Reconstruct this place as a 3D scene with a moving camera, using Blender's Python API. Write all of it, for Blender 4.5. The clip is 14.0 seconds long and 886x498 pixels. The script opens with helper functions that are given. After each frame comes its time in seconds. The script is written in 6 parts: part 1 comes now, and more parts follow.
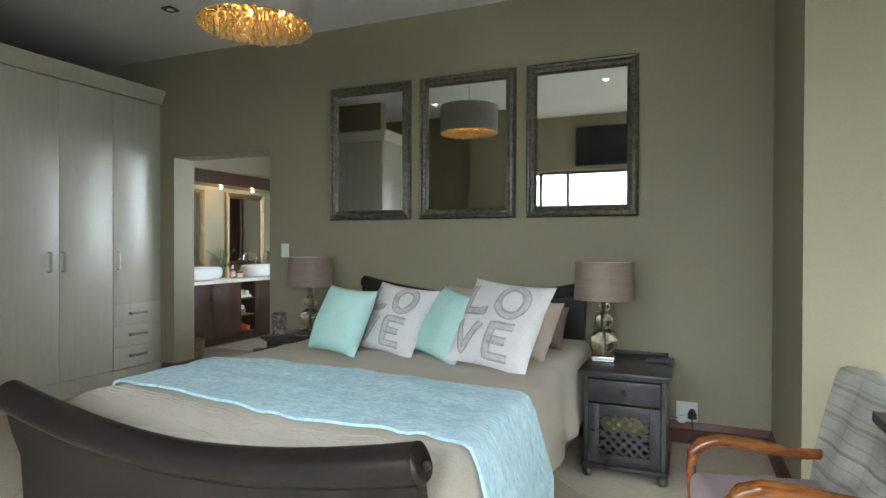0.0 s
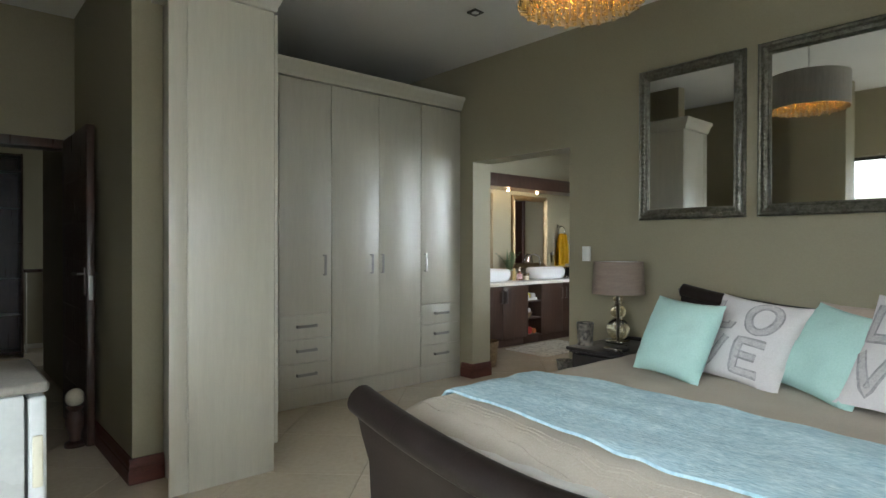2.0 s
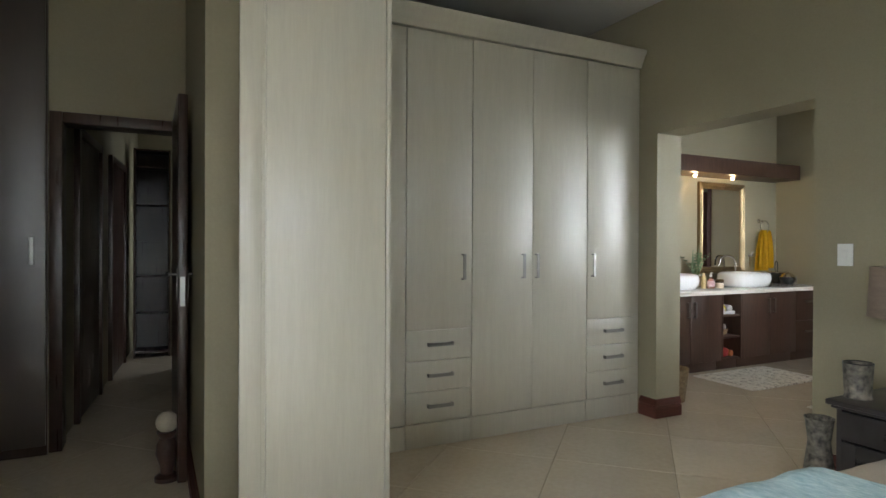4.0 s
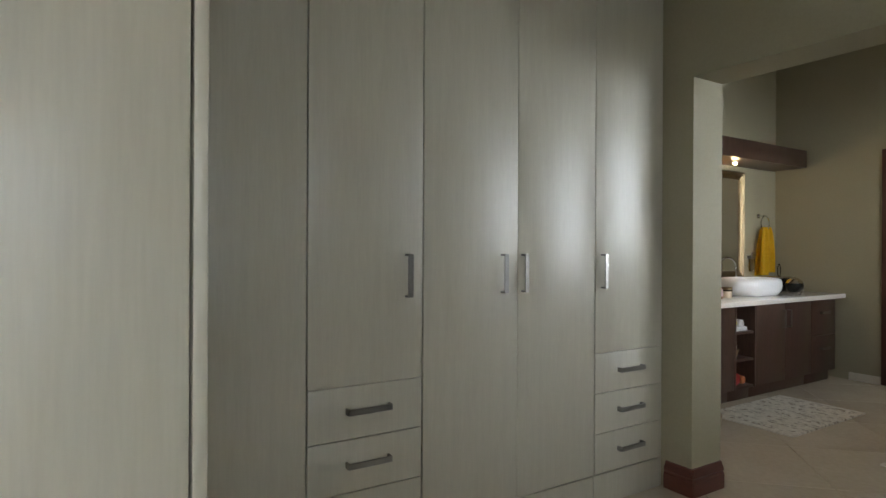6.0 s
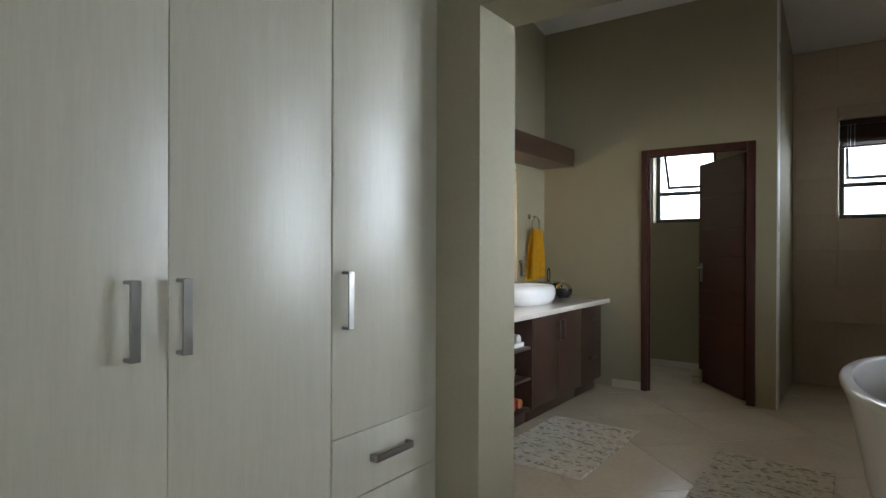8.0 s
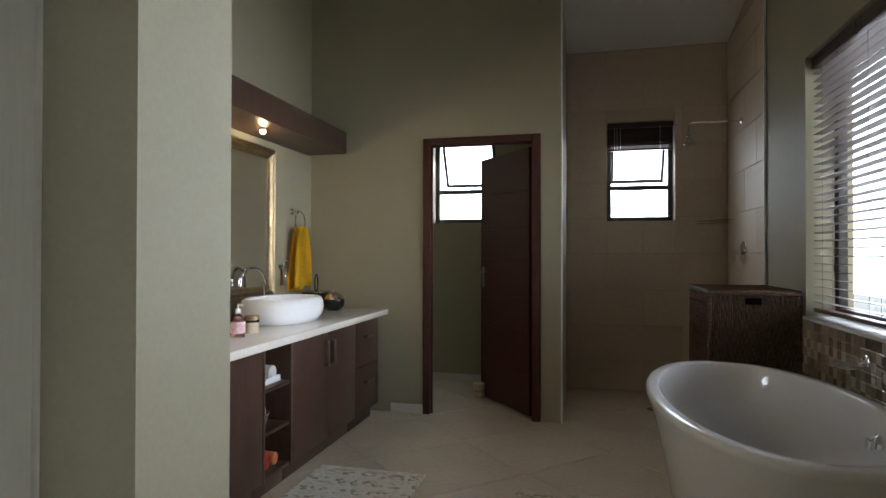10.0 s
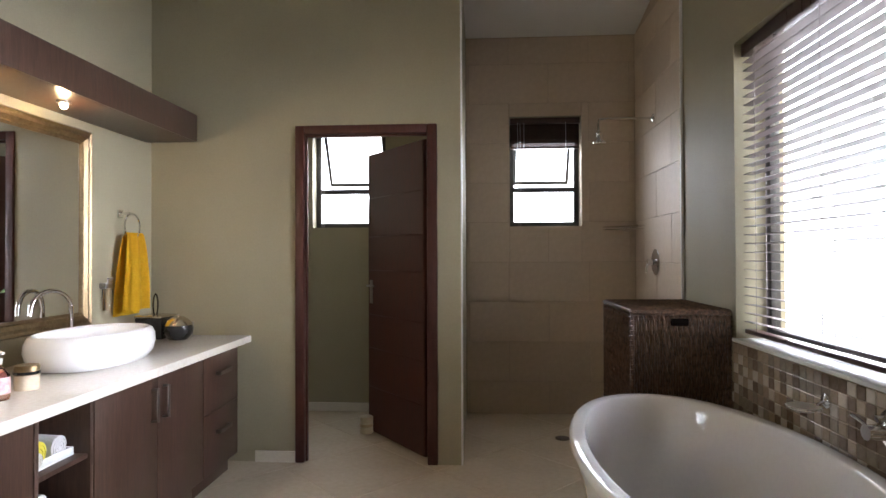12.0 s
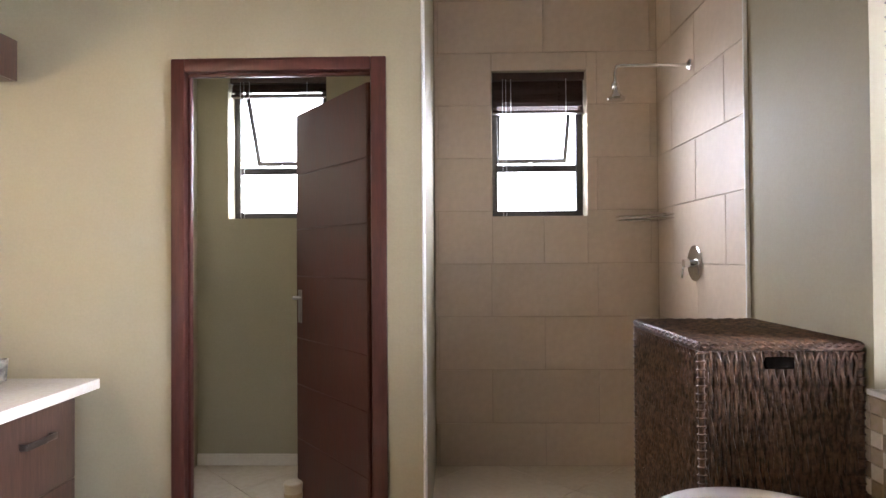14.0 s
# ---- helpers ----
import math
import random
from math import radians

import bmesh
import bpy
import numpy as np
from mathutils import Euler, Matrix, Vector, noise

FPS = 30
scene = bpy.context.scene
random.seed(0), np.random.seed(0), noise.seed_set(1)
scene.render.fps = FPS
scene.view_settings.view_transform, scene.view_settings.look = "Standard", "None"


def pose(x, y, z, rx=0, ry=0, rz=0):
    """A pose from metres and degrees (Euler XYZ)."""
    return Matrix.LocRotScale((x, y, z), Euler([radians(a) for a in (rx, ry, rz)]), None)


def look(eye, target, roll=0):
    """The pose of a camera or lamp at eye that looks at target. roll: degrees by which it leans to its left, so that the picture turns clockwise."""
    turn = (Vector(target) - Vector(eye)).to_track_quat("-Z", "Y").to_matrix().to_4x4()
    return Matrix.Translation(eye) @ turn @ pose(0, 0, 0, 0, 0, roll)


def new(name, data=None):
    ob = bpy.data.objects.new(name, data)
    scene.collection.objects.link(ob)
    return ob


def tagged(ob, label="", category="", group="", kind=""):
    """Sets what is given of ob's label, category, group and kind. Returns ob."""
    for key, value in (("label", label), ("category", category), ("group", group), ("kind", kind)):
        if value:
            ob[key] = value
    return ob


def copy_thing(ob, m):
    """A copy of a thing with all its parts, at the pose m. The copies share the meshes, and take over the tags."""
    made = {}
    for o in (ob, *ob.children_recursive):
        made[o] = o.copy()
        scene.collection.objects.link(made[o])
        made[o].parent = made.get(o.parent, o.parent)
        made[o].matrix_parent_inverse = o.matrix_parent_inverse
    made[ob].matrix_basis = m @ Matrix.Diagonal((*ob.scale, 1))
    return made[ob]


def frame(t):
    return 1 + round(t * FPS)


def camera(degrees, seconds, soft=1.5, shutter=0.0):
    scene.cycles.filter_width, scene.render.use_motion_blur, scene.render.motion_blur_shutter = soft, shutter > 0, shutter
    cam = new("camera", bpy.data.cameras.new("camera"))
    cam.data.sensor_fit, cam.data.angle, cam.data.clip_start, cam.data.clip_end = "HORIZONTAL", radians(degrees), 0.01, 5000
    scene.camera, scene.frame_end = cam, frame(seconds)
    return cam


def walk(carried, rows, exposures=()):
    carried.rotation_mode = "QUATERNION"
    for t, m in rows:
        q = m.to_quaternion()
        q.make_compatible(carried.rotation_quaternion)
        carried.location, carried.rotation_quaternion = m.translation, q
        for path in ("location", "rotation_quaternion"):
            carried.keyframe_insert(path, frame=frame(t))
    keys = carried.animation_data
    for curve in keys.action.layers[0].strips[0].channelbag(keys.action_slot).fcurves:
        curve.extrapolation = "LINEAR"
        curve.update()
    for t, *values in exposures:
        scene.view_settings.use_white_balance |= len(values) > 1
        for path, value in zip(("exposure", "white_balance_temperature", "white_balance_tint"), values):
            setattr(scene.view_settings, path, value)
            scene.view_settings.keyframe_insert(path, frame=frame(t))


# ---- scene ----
cam = camera(74.6, 14.0)
PATH = [
    (0, (0.078, -0.033, 1.238), (-0.709, 1.805, 1.223), 0.2),
    (0.5, (-0.015, -0.024, 1.268), (-0.975, 1.73, 1.241), 0.1),
    (1, (-0.151, -0.001, 1.257), (-1.309, 1.63, 1.238), 0.1),
    (1.5, (-0.282, 0.043, 1.239), (-1.616, 1.533, 1.229), 0.1),
    (2, (-0.407, 0.111, 1.249), (-1.908, 1.433, 1.236), 0.1),
    (2.5, (-0.555, 0.264, 1.244), (-2.216, 1.378, 1.235), 0.2),
    (3, (-0.766, 0.384, 1.244), (-2.554, 1.278, 1.225), 0.2),
    (5.5, (-2.327, 1.184, 1.183), (-4.116, 2.077, 1.181), 0.4),
    (5.6, (-2.407, 1.202, 1.19), (-4.166, 2.155, 1.184), 0.1),
    (6, (-2.585, 1.402, 1.191), (-4.275, 2.471, 1.191), 0.3),
    (6.5, (-2.81, 1.608, 1.199), (-4.387, 2.838, 1.196), 0.3),
    (7, (-3.0, 1.83, 1.214), (-4.442, 3.215, 1.208), 0.4),
    (7.5, (-3.163, 2.088, 1.229), (-4.472, 3.6, 1.226), 0.3),
    (8, (-3.307, 2.322, 1.236), (-4.475, 3.945, 1.235), 0.2),
    (8.5, (-3.48, 2.567, 1.236), (-4.469, 4.305, 1.237), 0.2),
    (9, (-3.588, 2.794, 1.206), (-4.387, 4.627, 1.218), 0.2),
    (11.5, (-3.704, 3.718, 1.268), (-3.879, 5.71, 1.283), -0.1),
    (12, (-3.722, 3.905, 1.286), (-3.849, 5.901, 1.308), -0.2),
    (12.5, (-3.723, 4.178, 1.282), (-3.826, 6.175, 1.316), -0.2),
    (13, (-3.724, 4.465, 1.273), (-3.793, 6.464, 1.306), -0.3),
    (13.5, (-3.691, 4.79, 1.284), (-3.746, 6.789, 1.313), -0.5),
    (14, (-3.698, 5.106, 1.276), (-3.746, 7.105, 1.302), -0.4),
]
# stops, white balance and tint: the camera opens up as it enters the bathroom
EXPOSURES = [(0, -0.42, 5900, 5), (1.5, -0.5, 6000, 6), (2.5, -0.4, 6150, 7), (3, -0.14, 6250, 8), (5.5, -0.62, 6250, 9), (6.5, -0.6, 6270, 9), (7.5, -0.44, 6100, 8), (9, -0.62, 5780, 8), (11.5, 0.22, 6100, 15), (12.5, 0.74, 6050, 18), (14, 1.5, 6000, 22)]
walk(cam, [(t, look(eye, target, roll)) for t, eye, target, roll in PATH], EXPOSURES)

# ---- world and light ----
world = bpy.data.worlds.new("sky")
scene.world = world
world.use_nodes = True
wn = world.node_tree
sky = wn.nodes.new("ShaderNodeTexSky")
sky.sky_type, sky.sun_disc = "NISHITA", False
sky.sun_elevation, sky.sun_rotation = radians(48), radians(200)
sky.air_density, sky.dust_density = 1.0, 3.0
wn.links.new(sky.outputs[0], wn.nodes["Background"].inputs[0])
wn.nodes["Background"].inputs[1].default_value = 0.12


def area_lamp(name, eye, target, width, height, power, colour):
    data = bpy.data.lights.new(name, "AREA")
    data.shape, data.size, data.size_y, data.energy, data.color = "RECTANGLE", width, height, power, colour
    ob = new(name, data)
    ob.matrix_world = look(eye, target)
    return ob


def point_lamp(name, at, power, colour, radius=0.03):
    data = bpy.data.lights.new(name, "POINT")
    data.energy, data.color, data.shadow_soft_size = power, colour, radius
    ob = new(name, data)
    ob.location = at
    return ob


sun = new("sun", bpy.data.lights.new("sun", "SUN"))
sun.data.energy, sun.data.angle, sun.data.color = 0.5, radians(12), (1.0, 0.96, 0.9)
sun.matrix_world = look((-4, -9, 12), (0, 0, 0))
DAY = (0.93, 0.98, 1.0)
area_lamp("daylight_south", (0.2, -3.3, 3.5), (-0.1, 0.6, 0.9), 6.0, 2.0, 270, DAY)
area_lamp("daylight_east", (4.9, 0.6, 3.15), (-0.4, 0.6, 0.9), 4.0, 2.2, 130, DAY)
area_lamp("daylight_bath", (0.9, 5.9, 2.65), (-3.5, 5.9, 0.9), 3.4, 2.0, 230, DAY)
area_lamp("daylight_toilet", (-4.8, 8.97, 1.97), (-4.8, 7.6, 0.5), 0.55, 0.8, 15, DAY)
area_lamp("daylight_shower", (-3.19, 8.97, 1.97), (-3.19, 7.6, 0.5), 0.5, 0.8, 9, DAY)

# ---- materials ----
def surf(name, a, b, scale=6.0, rough=0.6, bump=0.0, fine=60.0, metal=0.0, stretch=(1, 1, 1), wear=0.08, coat=0.0, spec=0.5):
    """Two close colours mixed by a coarse and a fine noise, with uneven gloss and a fine relief."""
    m = bpy.data.materials.new(name)
    m.use_nodes = True
    n, l = m.node_tree.nodes, m.node_tree.links
    p = n["Principled BSDF"]
    tc, mp = n.new("ShaderNodeTexCoord"), n.new("ShaderNodeMapping")
    mp.inputs["Scale"].default_value = stretch
    l.new(tc.outputs["Object"], mp.inputs[0])
    t1, t2 = n.new("ShaderNodeTexNoise"), n.new("ShaderNodeTexNoise")
    t1.inputs["Scale"].default_value, t2.inputs["Scale"].default_value = scale, fine
    t1.inputs["Detail"].default_value = t2.inputs["Detail"].default_value = 4
    for t in (t1, t2):
        l.new(mp.outputs[0], t.inputs["Vector"])
    add = n.new("ShaderNodeMath")
    add.operation = "MULTIPLY_ADD"
    add.inputs[1].default_value = 0.5
    l.new(t2.outputs["Fac"], add.inputs[0])
    half = n.new("ShaderNodeMath")
    half.operation = "MULTIPLY"
    half.inputs[1].default_value = 0.5
    l.new(t1.outputs["Fac"], half.inputs[0])
    l.new(half.outputs[0], add.inputs[2])
    ramp = n.new("ShaderNodeValToRGB")
    ramp.color_ramp.elements[0].position, ramp.color_ramp.elements[1].position = 0.36, 0.64
    ramp.color_ramp.elements[0].color, ramp.color_ramp.elements[1].color = (*a, 1), (*b, 1)
    l.new(add.outputs[0], ramp.inputs[0])
    l.new(ramp.outputs[0], p.inputs["Base Color"])
    r = n.new("ShaderNodeMapRange")
    r.inputs["To Min"].default_value, r.inputs["To Max"].default_value = max(0.02, rough - wear), min(1, rough + wear)
    l.new(t1.outputs["Fac"], r.inputs[0])
    l.new(r.outputs[0], p.inputs["Roughness"])
    p.inputs["Metallic"].default_value = metal
    p.inputs["Coat Weight"].default_value = coat
    p.inputs["Specular IOR Level"].default_value = spec
    if bump:
        bp = n.new("ShaderNodeBump")
        bp.inputs["Strength"].default_value, bp.inputs["Distance"].default_value = bump, 0.004
        l.new(t2.outputs["Fac"], bp.inputs["Height"])
        l.new(bp.outputs[0], p.inputs["Normal"])
    return m


def tinted_by_object(m, amount):
    """Small differences of lightness from piece to piece."""
    n, l = m.node_tree.nodes, m.node_tree.links
    p = n["Principled BSDF"]
    source = p.inputs["Base Color"].links[0].from_socket
    info, hsv, r = n.new("ShaderNodeObjectInfo"), n.new("ShaderNodeHueSaturation"), n.new("ShaderNodeMapRange")
    r.inputs["To Min"].default_value, r.inputs["To Max"].default_value = 1 - amount, 1 + amount
    l.new(info.outputs["Random"], r.inputs[0])
    l.new(r.outputs[0], hsv.inputs["Value"])
    l.new(source, hsv.inputs["Color"])
    l.new(hsv.outputs[0], p.inputs["Base Color"])
    return m


def glass(name, colour=(1, 1, 1), rough=0.0):
    m = bpy.data.materials.new(name)
    m.use_nodes = True
    p = m.node_tree.nodes["Principled BSDF"]
    p.inputs["Base Color"].default_value = (*colour, 1)
    p.inputs["Roughness"].default_value, p.inputs["Transmission Weight"].default_value, p.inputs["IOR"].default_value = rough, 1.0, 1.45
    return m


def glow(name, colour, strength):
    m = bpy.data.materials.new(name)
    m.use_nodes = True
    p = m.node_tree.nodes["Principled BSDF"]
    p.inputs["Base Color"].default_value = (*colour, 1)
    p.inputs["Emission Color"].default_value = (*colour, 1)
    p.inputs["Emission Strength"].default_value = strength
    return m


WALL = surf("olive_wall_paint", (0.298, 0.265, 0.175), (0.323, 0.29, 0.195), 1.4, 0.62, 0.12, 90, wear=0.05)
CEIL = surf("white_ceiling_paint", (0.68, 0.67, 0.64), (0.73, 0.72, 0.69), 1.5, 0.8, 0.05, 80)
TILE = tinted_by_object(surf("beige_floor_tile", (0.60, 0.515, 0.39), (0.68, 0.59, 0.455), 3.0, 0.17, 0.02, 30, wear=0.06), 0.05)
GROUT = surf("floor_grout", (0.30, 0.25, 0.18), (0.36, 0.30, 0.22), 20, 0.9)
BASE = surf("red_brown_baseboard", (0.075, 0.019, 0.012), (0.125, 0.032, 0.02), 5, 0.42, 0.05, 40, stretch=(1, 1, 6))
CREAM = surf("cream_wood_laminate", (0.53, 0.50, 0.41), (0.58, 0.55, 0.455), 7, 0.37, 0.03, 30, stretch=(5, 5, 0.35), wear=0.05, spec=1.0)
CREAM.node_tree.nodes["Principled BSDF"].inputs["Coat Weight"].default_value = 0.6
CREAM.node_tree.nodes["Principled BSDF"].inputs["Coat Roughness"].default_value = 0.33
GAP = surf("dark_gap", (0.05, 0.045, 0.035), (0.07, 0.06, 0.05), 8, 0.9)
STEEL = surf("brushed_steel", (0.33, 0.32, 0.30), (0.38, 0.37, 0.35), 8, 0.34, 0.0, 20, metal=1.0)
GUNMETAL = surf("dulled_steel", (0.15, 0.14, 0.13), (0.20, 0.19, 0.18), 8, 0.34, 0.0, 20, metal=1.0)
CHROME = surf("chrome", (0.75, 0.75, 0.75), (0.8, 0.8, 0.8), 3, 0.08, metal=1.0, wear=0.03)
MAHOG = surf("red_brown_door_wood", (0.045, 0.0115, 0.008), (0.074, 0.0195, 0.014), 6, 0.48, 0.08, 30, stretch=(6, 6, 0.5))
DARKDOOR = surf("dark_wood", (0.035, 0.018, 0.013), (0.06, 0.03, 0.022), 6, 0.3, 0.06, 30, stretch=(6, 6, 0.5))
VENEER = surf("dark_vanity_veneer", (0.033, 0.016, 0.0105), (0.072, 0.039, 0.026), 6, 0.36, 0.06, 26, stretch=(9, 9, 0.6))
LEATHER = surf("dark_brown_leather", (0.011, 0.0075, 0.0065), (0.019, 0.013, 0.011), 9, 0.34, 0.12, 110, wear=0.08, spec=0.34)
DUVET = surf("beige_duvet_cotton", (0.43, 0.38, 0.31), (0.50, 0.45, 0.375), 4, 0.9, 0.25, 160)
THROW = surf("aqua_throw", (0.36, 0.57, 0.66), (0.66, 0.82, 0.88), 22, 0.85, 1.0, 48, stretch=(1, 2.2, 1))
CERAMIC = surf("white_ceramic", (0.84, 0.84, 0.85), (0.88, 0.88, 0.89), 2, 0.1, wear=0.03, coat=0.3)
STONE = surf("cream_stone_top", (0.72, 0.67, 0.60), (0.77, 0.73, 0.665), 60, 0.11, wear=0.04)
WHITEPAINT = surf("white_enamel", (0.74, 0.75, 0.75), (0.8, 0.81, 0.81), 3, 0.3, 0.03, 60)
PLASTIC = surf("white_plastic", (0.76, 0.76, 0.73), (0.8, 0.8, 0.77), 3, 0.4)
GLASS = glass("clear_glass")
MIRROR = surf("mirror_silver", (0.82, 0.83, 0.82), (0.82, 0.83, 0.82), 1, 0.02, metal=1.0, wear=0.0)
DARKGLOSS = surf("dark_glossy_veneer", (0.045, 0.030, 0.023), (0.055, 0.037, 0.028), 3, 0.38, 0.01, 20, stretch=(3, 3, 0.5), wear=0.04, spec=1.0)
DARKGLOSS.node_tree.nodes["Principled BSDF"].inputs["Coat Weight"].default_value = 0.7
DARKGLOSS.node_tree.nodes["Principled BSDF"].inputs["Coat Roughness"].default_value = 0.38
# near-black colour that stands in for the shade inside the hamper's hand hole
HOLE_SHADE = surf("shadowed_hole", (0.006, 0.005, 0.004), (0.009, 0.007, 0.006), 8, 0.95, spec=0.0, wear=0.02)


# ---- building blocks ----
def bm_box(bm, x0, x1, y0, y1, z0, z1, bevel=0.0, seg=2):
    got = bmesh.ops.create_cube(bm, size=1.0)["verts"]
    bmesh.ops.transform(bm, matrix=Matrix.Translation(((x0 + x1) / 2, (y0 + y1) / 2, (z0 + z1) / 2)) @ Matrix.Diagonal((abs(x1 - x0), abs(y1 - y0), abs(z1 - z0), 1)), verts=got)
    if bevel:
        edges = list({e for v in got for e in v.link_edges})
        bmesh.ops.bevel(bm, geom=edges, offset=bevel, segments=seg, affect="EDGES", profile=0.5)
    return bm


def box(x0, x1, y0, y1, z0, z1, bevel=0.0, seg=2):
    return bm_box(bmesh.new(), x0, x1, y0, y1, z0, z1, bevel, seg)


def finish(bm, name, smooth=None):
    me = bpy.data.meshes.new(name)
    bmesh.ops.recalc_face_normals(bm, faces=bm.faces)
    if smooth:
        for f in bm.faces:
            f.smooth = True
        for e in bm.edges:
            e.smooth = len(e.link_faces) == 2 and e.calc_face_angle(0) < radians(smooth)
    bm.to_mesh(me)
    bm.free()
    return me


def part(name, bm, material, parent=None, label="", smooth=40):
    me = finish(bm, name, smooth)
    me.materials.append(material)
    ob = new(name, me)
    if parent:
        ob.parent = parent
    if label:
        tagged(ob, label)
    return ob


def thing(name, label, category, at=(0, 0, 0), group="", turn=0.0):
    ob = new(name)
    ob.empty_display_size = 0.05
    ob.matrix_world = pose(*at, 0, 0, turn)
    return tagged(ob, label, category, group)


def structure(name, bm, material, label, category, smooth=None):
    return tagged(part(name, bm, material, None, "", smooth), label, category, "", "structure")


def wall_boxes(axis, a0, a1, face0, face1, z0, z1, holes=()):
    """A wall along x or y from a0 to a1, between two faces, with rectangular holes (from, to, low, high)."""
    bm = bmesh.new()
    cuts = sorted({a0, a1, *[h[0] for h in holes], *[h[1] for h in holes]})
    for p, q in zip(cuts, cuts[1:]):
        spans, low = [], z0
        for h in sorted((h for h in holes if h[0] <= p and h[1] >= q), key=lambda h: h[2]):
            spans.append((low, h[2]))
            low = h[3]
        spans.append((low, z1))
        for lo, hi in spans:
            if hi - lo > 1e-4:
                if axis == "x":
                    bm_box(bm, p, q, face0, face1, lo, hi)
                else:
                    bm_box(bm, face0, face1, p, q, lo, hi)
    bmesh.ops.remove_doubles(bm, verts=bm.verts, dist=1e-5)
    return bm


def lathe(bm, profile, segments=24, at=(0, 0, 0)):
    """Turns a profile of (radius, height) round an upright axis."""
    rings = []
    for r, z in profile:
        if r < 1e-5:
            rings.append([bm.verts.new((at[0], at[1], at[2] + z))])
        else:
            rings.append([bm.verts.new((at[0] + r * math.cos(2 * math.pi * i / segments), at[1] + r * math.sin(2 * math.pi * i / segments), at[2] + z)) for i in range(segments)])
    for a, b in zip(rings, rings[1:]):
        for i in range(segments):
            j = (i + 1) % segments
            if len(a) == 1 and len(b) > 1:
                bm.faces.new((a[0], b[i], b[j]))
            elif len(b) == 1 and len(a) > 1:
                bm.faces.new((a[i], b[0], a[j]))
            elif len(a) > 1:
                bm.faces.new((a[i], b[i], b[j], a[j]))
    return bm


def tube(bm, points, radius, segments=10, closed=False):
    """A round rod along points; radius is one number or one for each point."""
    pts = [Vector(p) for p in points]
    radii = radius if isinstance(radius, (list, tuple)) else [radius] * len(pts)
    rings, up = [], Vector((0.123, 0.31, 0.94)).normalized()
    for i, p in enumerate(pts):
        a = pts[i - 1] if i or closed else p
        b = pts[(i + 1) % len(pts)] if i + 1 < len(pts) or closed else p
        d = (b - a).normalized()
        u = d.cross(up)
        u = u.normalized() if u.length > 1e-3 else d.cross(Vector((1, 0, 0))).normalized()
        v = d.cross(u)
        rings.append([bm.verts.new(p + radii[i] * (math.cos(2 * math.pi * k / segments) * u + math.sin(2 * math.pi * k / segments) * v)) for k in range(segments)])
    pairs = list(zip(rings, rings[1:])) + ([(rings[-1], rings[0])] if closed else [])
    for a, b in pairs:
        for k in range(segments):
            bm.faces.new((a[k], a[(k + 1) % segments], b[(k + 1) % segments], b[k]))
    if not closed:
        bm.faces.new(rings[0])
        bm.faces.new(rings[-1])
    return bm


def loft(bm, rings, closed_ring=True, cap=True):
    """Skins rings of equally many places."""
    made = [[bm.verts.new(p) for p in ring] for ring in rings]
    n = len(made[0])
    for a, b in zip(made, made[1:]):
        for k in range(n if closed_ring else n - 1):
            bm.faces.new((a[k], a[(k + 1) % n], b[(k + 1) % n], b[k]))
    if cap:
        bm.faces.new(made[0])
        bm.faces.new(made[-1])
    return bm


# ---- the shell ----
WEST, SOUTH = -5.35, -1.40      # wall with the hall door, wall with the large window
NORTH, NORTH_BACK = 3.925, 4.16  # bed wall: bedroom face and bathroom face
BATH_W, BATH_E, BATH_N = -5.81, -2.46, 7.48
FAR = 8.68                       # outer wall behind shower and toilet


def bed_ceiling(y):
    return 2.96 + 0.06 * (NORTH - y)


def bath_ceiling(y):
    return 3.07 + 0.20 * (FAR - y)


slab = structure("floor", box(-9.6, 3.3, -1.7, 9.0, -0.16, -0.005), GROUT, "beige polished ceramic tile floor", "floor")
structure("wall_north", wall_boxes("x", -6.1, 0.6, NORTH, NORTH_BACK, -0.01, 4.2, [(-4.315, -3.215, -0.01, 2.03)]), WALL, "olive grey painted wall behind the bed", "wall")
structure("wall_pier", box(0.521, 3.2, 2.90, 3.92, -0.01, 3.4), WALL, "olive grey painted wall projecting beside the bed", "wall")
structure("wall_east", wall_boxes("y", -1.6, 2.898, 3.0, 3.2, -0.01, 3.5, [(-1.0, 2.2, 0.02, 2.12)]), WALL, "olive grey painted side wall with a glass door", "wall")
structure("wall_south", wall_boxes("x", -3.0, 3.2, SOUTH - 0.22, SOUTH, -0.01, 3.6, [(-2.65, 2.0, 0.02, 2.42)]), WALL, "olive grey painted wall with a wide window", "wall")
structure("wall_south_west", box(-3.2, -3.0, -1.62, -0.66, -0.01, 3.6), WALL, "olive grey painted wall", "wall")
structure("wall_fridge_back", box(-2.998, -2.40, -0.66, -0.30, -0.01, 3.6), WALL, "olive grey painted wall return behind the refrigerator", "wall")
structure("wall_hall_side", box(-5.5, -3.0, -0.66, -0.52, -0.01, 3.6), WALL, "olive grey painted wall", "wall")
structure("wall_partition", box(-5.348, -3.75, 0.897, 1.050, -0.01, 3.4), WALL, "olive grey painted end of a partition wall", "wall")
structure("wall_west", wall_boxes("y", -0.52, 1.05, WEST - 0.16, WEST, -0.01, 3.5, [(0.20, 0.885, -0.01, 1.97)]), WALL, "olive grey painted wall with a hall door", "wall")
structure("wall_wardrobe_back", box(-6.1, -5.95, 1.05, NORTH, -0.01, 3.4), WALL, "olive grey painted wall above the wardrobe", "wall")
